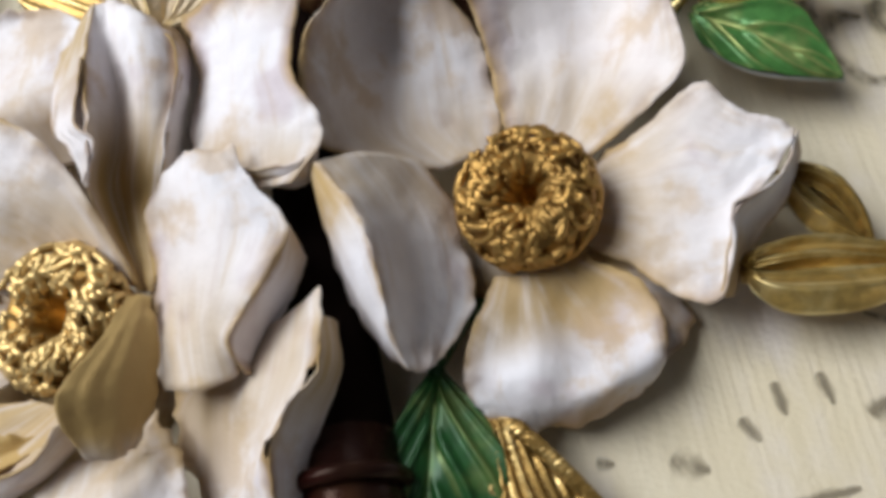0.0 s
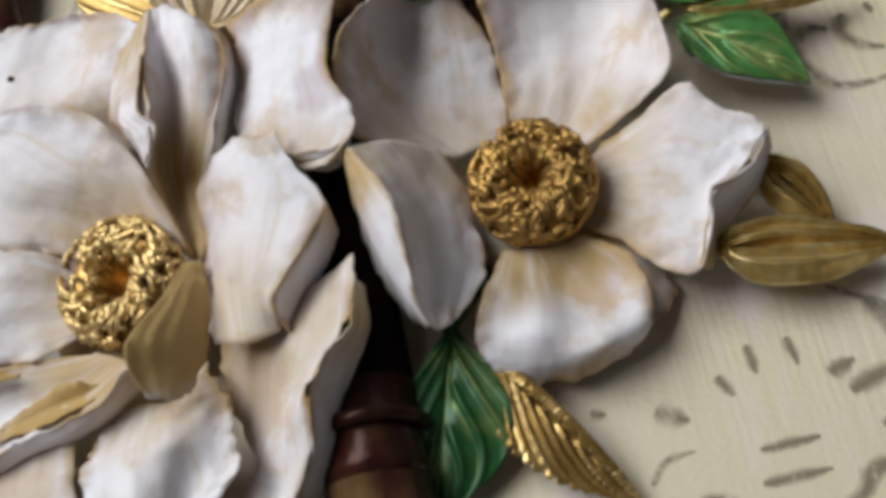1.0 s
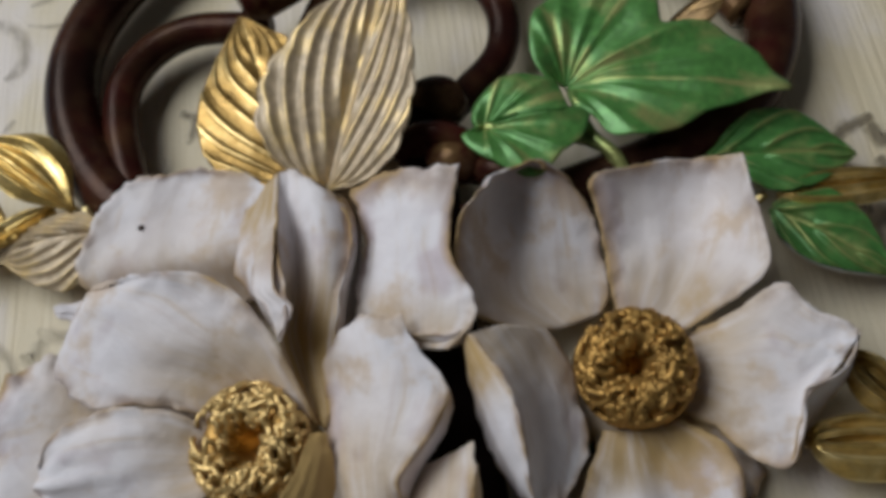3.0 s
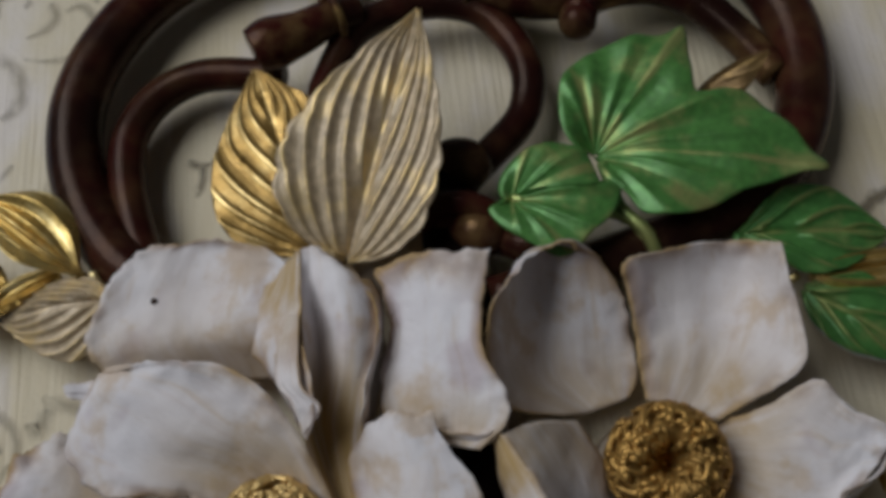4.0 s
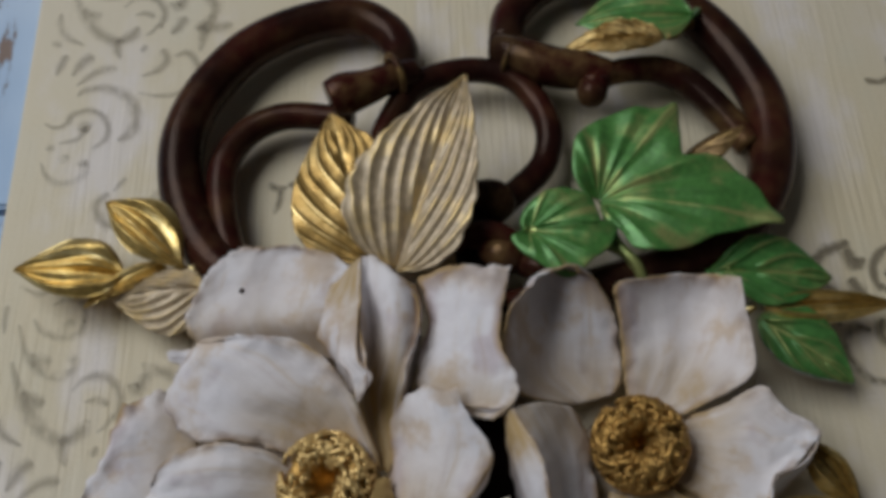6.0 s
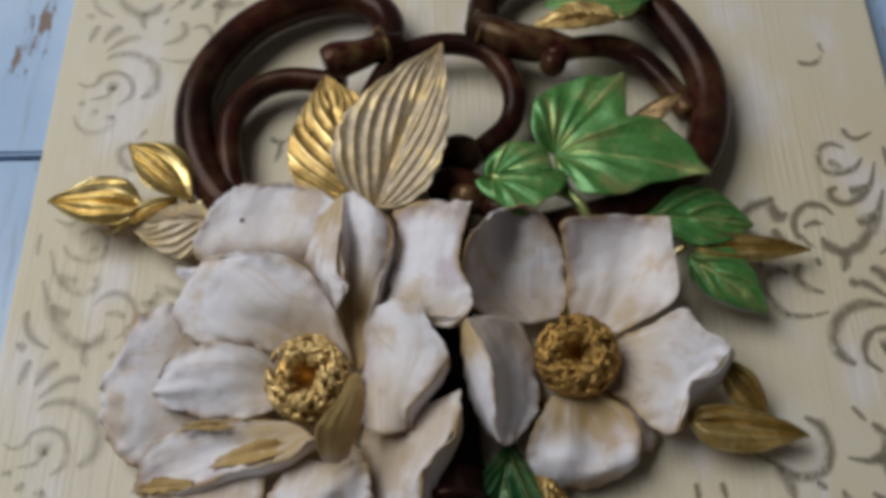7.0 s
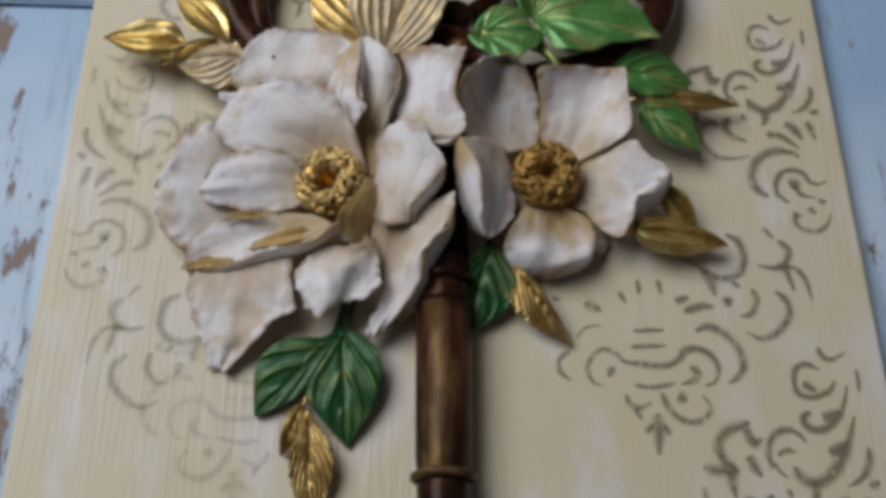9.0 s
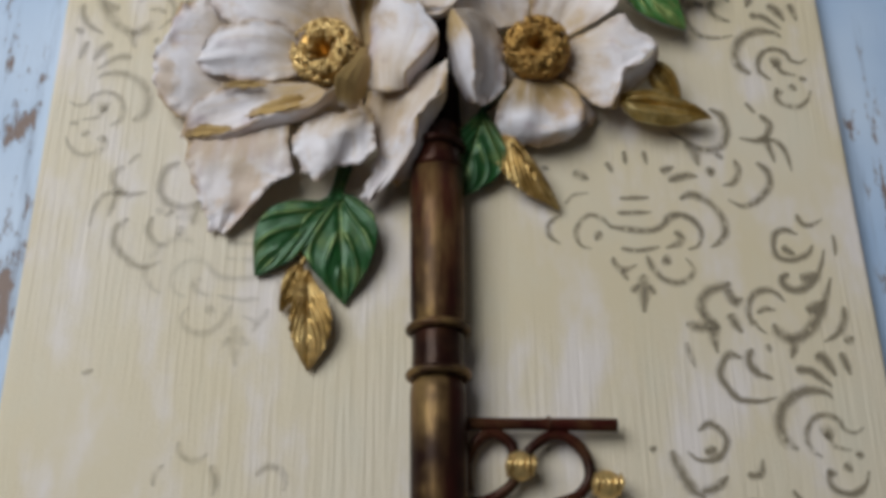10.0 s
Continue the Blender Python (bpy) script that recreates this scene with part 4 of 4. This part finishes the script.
wild = empty("dog_rose", "five-petalled white painted clay flower with gold boss", "flower", "clay flowers on the key")
calyx(wild, 30, 107, 15, 10)
petal(wild, [((10.7, 121.3, 13), (16.5, 122.3, 9), (22, 123.3, 9), (26.8, 124.9, 8)), ((-2.4, 122.1, 23), (8.3, 131.2, 10), (18.6, 131.5, 9.5), (29.1, 129.6, 9)), ((-3.8, 129.3, 30), (9.1, 142.7, 12.5), (19.1, 142.1, 13.5), (29.4, 139.2, 11)), ((-1.7, 138.4, 32), (9.5, 151.5, 16), (19.1, 150.3, 18), (28.1, 147.2, 14)), ((2.5, 144.7, 32), (9.4, 155, 21), (18.3, 155.3, 22.5), (24.8, 152, 18)), ((6.7, 148.5, 31), (11, 153, 27), (15.4, 154, 26.5), (19.5, 154.1, 23))], seed=21, folds=1.1, ruffle=0.8)
petal(wild, [((29.2, 123.3, 11), (33.7, 121.4, 11), (38.5, 119.4, 11), (42.9, 116.8, 12)), ((28.9, 132.6, 15), (38.4, 130.5, 15), (46.4, 128.4, 15), (53.2, 119.7, 19)), ((28.1, 140.8, 21), (39.8, 141.7, 17), (51.8, 138.7, 15.5), (60.7, 124.4, 24)), ((27, 146.9, 26), (40.8, 148.5, 20), (54.3, 146.9, 18), (60.4, 138.1, 27)), ((28.7, 149.1, 27), (40.5, 151.6, 24), (52.7, 152.2, 23), (59.3, 147.8, 30.5))], seed=22, folds=1.0, ruffle=0.8)
petal(wild, [((38.5, 101.1, 10), (41.1, 108.6, 10), (43.7, 116.5, 11)), ((44.9, 94.5, 11), (49, 104.2, 15), (52.8, 117.4, 18)), ((51.5, 87.1, 12), (55.5, 101.4, 17), (61.9, 119.9, 23.5)), ((57.6, 85.4, 14), (60.4, 100, 18), (66.7, 114.4, 23)), ((61.4, 96.6, 20), (66.3, 102.8, 20), (71.1, 110.7, 22.5)), ((65.3, 98.6, 20.5), (70.7, 103.1, 21.5), (74.9, 108, 22.5))], seed=23, folds=0.9, ruffle=0.8)
petal(wild, [((57, 85.4, 14), (59.2, 86.2, 10), (61.6, 89, 5)), ((60.5, 93.2, 17.5), (63.4, 93.7, 12), (65.6, 94.7, 6)), ((62.3, 97, 20), (66.3, 97.4, 13), (68.9, 98.1, 7)), ((70.1, 100.8, 21.5), (72.7, 101.9, 15), (74.8, 103.1, 9)), ((74.9, 107.6, 22.5), (76.7, 108.7, 17), (78.6, 110, 11))], seed=43, folds=0.3, ruffle=0.4, material=PETAL_GOLD, name="folded_rim")
petal(wild, [((39, 99.7, 8), (41.8, 102.6, 8), (44.6, 103.2, 8)), ((44.8, 90.9, 6), (47.6, 93.9, 7), (50.8, 97.1, 5)), ((46.8, 79.5, 4), (51.3, 81.9, 5), (54.2, 86, 3))], seed=25, ruffle=0.5, material=PETAL_GOLD)
petal(wild, [((21.6, 97.5, 12), (26.9, 96.6, 12), (32.2, 96.8, 11.5), (37.6, 98, 11)), ((16.3, 86.3, 15), (26.3, 86.6, 13), (36.4, 89.5, 9.5), (44.8, 91.4, 13)), ((13.6, 78.9, 13), (25.6, 77.9, 15.5), (37.5, 81.6, 10.5), (47.9, 84.1, 12.5)), ((16.2, 74.4, 9.5), (25.7, 73.1, 12), (36.7, 74.4, 12.5), (46.5, 78, 9.5)), ((22.2, 71.8, 6), (27.8, 71.1, 6), (33.9, 71.5, 6), (40, 73.3, 5))], seed=24, folds=0.9, ruffle=1.0, material=PETAL_GOLD)
petal(wild, [((-3.1, 114.4, 31), (4.8, 117.1, 27), (13.2, 118, 20)), ((0.8, 107.1, 33), (9.2, 110.7, 22), (17.9, 110.7, 14)), ((3.6, 99.1, 34), (10.9, 103.9, 20), (18.7, 101.3, 13)), ((4.5, 90.9, 32), (10.7, 95.3, 18), (18.5, 94.6, 13)), ((4.6, 84.1, 27), (9.7, 87.8, 18), (15, 88.2, 14)), ((6.3, 79.7, 22), (8.6, 79.8, 20), (11.3, 83.3, 17))], seed=26, folds=0.7, ruffle=0.5)
petal(wild, [((-3.2, 114.6, 31), (-4.3, 114.9, 29), (-4.6, 115.3, 26)), ((0.8, 107.1, 33), (-2.9, 107.2, 29), (-4.4, 108.7, 22)), ((3.6, 99.1, 34), (-1.1, 99.2, 28), (-3.4, 101.5, 19)), ((4.5, 90.9, 32), (1, 91.3, 25), (-0.8, 93, 16)), ((4.6, 84.1, 27), (2.8, 85.2, 20), (2.1, 86.4, 14)), ((6.3, 79.7, 22), (5.8, 80.9, 19), (5.6, 82.5, 15))], seed=27, folds=0.2, ruffle=0.4, material=PETAL_GOLD, name="folded_rim")
heart(wild, (30.3, 108.3, 15.5), (-0.1, -0.15, 1), 12.2, 9, STAMEN_DARK, 0.20, 0.5, 135)

# ---- leaves ----
def lobed(parent, base, z, lobes, veins, material, lift=5.0, hollow=3.5, seed=1, name="blade"):
    """A lobed ivy blade round its base: the rim as (degrees, reach), ribs along the angles in veins, sunk at the base."""
    nr, na = 30, 140
    g = np.zeros((nr, na, 3))
    for i in range(na):
        ang, reach = (float(c) for c in spline(lobes, i / (na - 1)))
        c, sn = math.cos(radians(ang)), math.sin(radians(ang))
        near = min(abs(ang - q) for q in veins)
        for j in range(nr):
            f = max(j / (nr - 1), 0.02)
            rr = reach * f
            rib = max(0.0, 1 - near / 9.0) ** 1.3 + 0.07 * math.cos(radians(ang * 14.0 + 40 * f))
            h = z + lift * f - hollow * math.exp(-(rr / 6.0) ** 2) - 2.4 * f ** 4 + rib * 2.9 * min(1, reach / 28) * f ** 0.7 * (1 - 0.6 * f)
            h += 2.6 * noise.noise((rr * c * 0.07 + seed * 3, rr * sn * 0.07, seed)) * f
            g[j, i] = (base[0] + rr * c, base[1] + rr * sn, h)
    return sheet(g, 1.0, name, material, parent)


def leaf_thing(name, label, blades, stem=None, group="painted clay leaves"):
    """A leaf or sprig: its blades, and a stem down to what it is glued to."""
    ob = empty(name, label, "leaf", group)
    for args, kw in blades:
        leaf(ob, *args, **kw)
    if stem:
        tube(ob, "stem", stem[0], stem[1], blades[0][0][4], steps=16, sides=10)
    return ob


leaf_thing("beech_leaf", "cream leaf with gold veins standing behind the rose", [(((-31, 160, 18), (-9, 213, 34), (-39, 189, 30), (-9, 174, 30), CREAM), dict(slant=1.1, veins=4, serr=0.06, relief=1.3, seed=3, peak=0.31, sharp=3.0))], ([(-31, 162, 17), (-30, 156, 12), (-28, 148, 6), (-26, 142, 0)], [1.2, 1.6, 1.8]))
leaf_thing("beech_leaf", "antique gold leaf behind a cream one", [(((-37, 163, 18), (-49, 210, 22), (-60, 182, 21), (-26, 186, 22), GOLD), dict(veins=6, relief=1.0, seed=4, peak=0.38, sharp=9.0))], ([(-38, 166, 17), (-37, 160, 12), (-36, 152, 6), (-36, 146, 0)], [1.2, 1.6, 1.8]))
ivy = empty("ivy_leaf", "two-lobed pearl green ivy leaf brushed with gold", "leaf", "painted clay leaves")
lobed(ivy, (27.3, 179.2), 21, [(-162, 2.3), (-203, 6.7), (-235, 12.6), (-252, 18.1), (-265, 21.7), (-278, 24.5), (-295, 29.7), (-307, 33.6), (-312, 37.2), (-322, 31.3), (-337, 26.3), (-341, 33.0), (-346, 37.1), (-354, 39.6), (-362, 43.4), (-370, 47.1), (-375, 50.5), (-377, 44.6), (-382, 38.6), (-389, 33.2), (-402, 28.0), (-419, 22.7), (-429, 18.6), (-432, 13.0), (-448, 7.6)], (-254, -274, -296, -312, -344, -363, -374, -389, -418), GREEN, seed=5)
tube(ivy, "stem", [(28, 176, 20), (31, 166, 17), (36, 159, 16), (38, 152, 10), (38, 146, 2)], [1.3, 1.5, 1.7, 1.7], GREEN, steps=16, sides=10)
small_ivy = empty("ivy_leaf", "small rounded pearl green ivy leaf", "leaf", "painted clay leaves")
lobed(small_ivy, (6.8, 169.4), 22, [(-163, 1.4), (-230, 4.2), (-269, 7.5), (-292, 11.2), (-308, 14.5), (-330, 19.7), (-346, 19.6), (-360, 20.2), (-360, 24.2), (-377, 22.8), (-389, 20.6), (-399, 19.3), (-415, 18.8), (-424, 17.3), (-434, 13.1), (-454, 9.5), (-480, 7.5), (-517, 5.9), (-506, 3.0)], (-294, -331, -362, -393, -421, -448), GREEN, lift=2.5, hollow=2.0, seed=7)
tube(small_ivy, "stem", [(6.8, 169.4, 20), (18, 168, 18), (33, 163, 16), (36, 156, 12), (38, 148, 1)], [1.2, 1.5, 1.7], GREEN, steps=16, sides=10)
leaf_thing("rose_leaf", "green leaf with gold veins beside the dog rose", [(((57, 157.6, 14), (90.3, 154.3, 12), (76.5, 166.3, 16), (70.2, 145.8, 15), GREEN_LEAF), dict(fan=False, relief=1.3, seed=8, veins=3, peak=0.5))], ([(57, 158, 13), (54, 152, 10), (50, 144, 6), (46, 136, 0)], [1.2, 1.5, 1.8]))
leaf_thing("rose_leaf", "green leaf with a pale underside beside the dog rose", [(((68.6, 143.3, 12), (91.1, 124.6, 9), (87.4, 138.3, 13), (73.9, 128.7, 12), GREEN_LEAF), dict(veins=3, seed=9, relief=1.1)), (((69.3, 143.7, 10.6), (91.6, 124.4, 7.9), (87.5, 139.1, 11.3), (74.1, 128.7, 10.9), BACK), dict(veins=4, relief=0.2, seed=9, name="underside", label="bare white clay underside"))], ([(67, 147, 11), (62, 144, 8), (56, 138, 4), (52, 132, 0)], [1.2, 1.5, 1.8]))
leaf_thing("willow_leaf", "slender gold leaf between two green ones", [(((70.6, 146.2, 13), (109.5, 148.3, 6), (87.4, 151.2, 12), (86.1, 140.8, 12), POLISHED), dict(fan=True, relief=2.2, seed=10))], ([(68, 147, 12), (63, 145, 9), (57, 141, 5), (52, 138, 0)], [1.0, 1.4, 1.6]))
leaf_thing("willow_leaf", "broad polished gold leaf beside the dog rose", [(((63, 90.7, 10), (97.9, 85.7, 6), (76.2, 94.5, 10), (73.5, 80.3, 9), POLISHED), dict(fan=True, relief=3.2, seed=11, arch=2.5, peak=0.36))], ([(63, 94, 8), (58, 96, 5), (54, 98, 3), (50, 100, 0)], [1.2, 1.5, 1.6]))
leaf_thing("willow_leaf", "small curled gold leaf beside the dog rose", [(((75, 108, 9), (86.8, 92.8, 4), (85, 102.1, 9), (76, 97.7, 7), POLISHED), dict(fan=True, relief=3.4, seed=12, peak=0.5))], ([(75, 110, 7), (70, 110, 5), (66, 108, 3), (62, 106, 0)], [1.0, 1.3, 1.5]))
leaf_thing("rose_leaf", "dark green leaf below the dog rose", [(((9.9, 84.1, 10), (1.1, 50.3, 4), (-1.7, 67.5, 10), (17.1, 62, 8), DARKGREEN), dict(veins=4, relief=0.9, seed=13, peak=0.55))], ([(9, 83, 10), (12, 88, 8), (16, 94, 5), (20, 98, 0)], [1.2, 1.5, 1.8]))
leaf_thing("beech_leaf", "slim gold leaf with fine ribs below the dog rose", [(((17.5, 75.8, 9), (37.8, 47, 2.5), (16.2, 62, 8), (29.3, 61.1, 8), GOLD), dict(veins=8, relief=1.4, seed=14, serr=0.14))], ([(15, 76, 8), (17, 82, 6), (20, 88, 4), (22, 94, 0)], [1.0, 1.4, 1.6]))
leaf_thing("rose_leaf", "green leaf tucked under the rose", [(((-43.3, 45.9, 8), (-71, 19.2, 1.5), (-70, 38.7, 7), (-54.4, 27.6, 7), DARKGREEN), dict(veins=3, relief=0.9, seed=15, peak=0.58))], ([(-46, 46, 8), (-44, 52, 6), (-43, 58, 3), (-42, 64, 0)], [1.2, 1.5, 1.8]))
leaf_thing("rose_leaf", "green heart-shaped leaf tucked under the rose", [(((-42.5, 49.2, 8), (-39.7, 8.9, 2), (-53.7, 25.6, 6), (-28.9, 31.7, 8), DARKGREEN), dict(veins=3, relief=0.9, seed=16, serr=0.03))], ([(-42, 46, 8), (-42, 52, 6), (-41, 58, 3), (-40, 64, 0)], [1.2, 1.5, 1.8]))
leaf_thing("beech_leaf", "small gold leaf half hidden by green ones", [(((-55.6, 22.5, 4), (-61.5, 5.9, 2), (-61.4, 13.9, 5), (-55.1, 12.6, 5), GOLD), dict(veins=5, relief=1.2, seed=17))], ([(-56, 27, 3.5), (-54, 32, 3), (-53, 38, 2), (-52, 42, 0)], [0.9, 1.2, 1.4]))
leaf_thing("beech_leaf", "gold ribbed leaf hanging below green ones", [(((-52.8, 20, 6), (-51.1, -15.3, 2), (-56.7, -4.9, 6), (-44.4, -2.7, 6), GOLD), dict(veins=6, relief=1.1, seed=18, serr=0.1, peak=0.58))], ([(-55, 22, 5), (-53, 28, 4), (-52, 36, 2), (-51, 42, 0)], [0.9, 1.2, 1.4]))
leaf_thing("beech_leaf", "bright gold leaf beside the bow of the key", [(((-91, 165.1, 15), (-113.3, 185, 19), (-100.6, 185.9, 18), (-108.2, 172.1, 18), POLISHED), dict(veins=5, relief=2.2, seed=19, fan=True, peak=0.55, wave=0.9))], ([(-89, 166, 14), (-86, 161, 10), (-82, 156, 5), (-80, 150, 0)], [1.0, 1.3, 1.6]))
leaf_thing("beech_leaf", "gold leaf reaching out over the board", [(((-108.5, 164.7, 13), (-140.9, 168.9, 10), (-125.4, 176.5, 13), (-120.6, 157.9, 13), POLISHED), dict(veins=4, relief=2.0, seed=20, wave=0.9, fan=True))], ([(-107, 166, 12), (-101, 164, 8), (-96, 160, 4), (-92, 156, 0)], [1.0, 1.3, 1.6]))
leaf_thing("beech_leaf", "narrow gold leaf in a sprig", [(((-96.7, 167, 13), (-119.7, 156.8, 9), (-109.5, 166.3, 12), (-111.6, 158.7, 11), POLISHED), dict(veins=4, relief=1.4, seed=22, fan=True))], ([(-101, 167, 12), (-97, 163, 8), (-93, 158, 4), (-90, 152, 0)], [1.0, 1.3, 1.6]))
leaf_thing("beech_leaf", "pale cream and gold leaf beside the rose", [(((-85.2, 159, 15), (-111.6, 158.8, 9), (-97.7, 165.2, 13), (-97.7, 147.3, 10), CREAM), dict(slant=1.1, veins=4, relief=1.2, seed=23, peak=0.36))], ([(-85, 160, 14), (-81, 155, 9), (-78, 150, 4), (-76, 146, 0)], [1.0, 1.4, 1.6]))
leaf_thing("beech_leaf", "ribbed gold leaf on the top of the bow", [(((51.1, 231.4, 24), (22.8, 233.3, 18), (37.7, 237.6, 25), (34.9, 227, 24), GOLD), dict(veins=6, relief=1.5, seed=24))], ([(53, 232, 23), (57, 235, 20), (60, 240, 17), (66, 246, 12)], [1.0, 1.3, 1.6]))
leaf_thing("ivy_leaf", "pearl green leaf above a gold one on the bow", [(((62, 241, 22), (27, 243, 17), (42, 253, 22), (42, 232, 22), GREEN), dict(fan=True, relief=1.0, seed=25))], ([(62, 241, 21), (64, 244, 19), (66, 247, 16), (68, 249, 12)], [1.0, 1.3, 1.6]))
leaf_thing("willow_leaf", "small dull gold leaf tip behind the ivy", [(((52.9, 191.7, 18), (69.2, 195.9, 27), (59.9, 196.2, 22), (62.8, 188.6, 23), DULL), dict(veins=3, relief=0.1, seed=26))], ([(52, 190, 15), (48, 186, 10), (46, 182, 5), (44, 178, 0)], [0.9, 1.3, 1.6]))
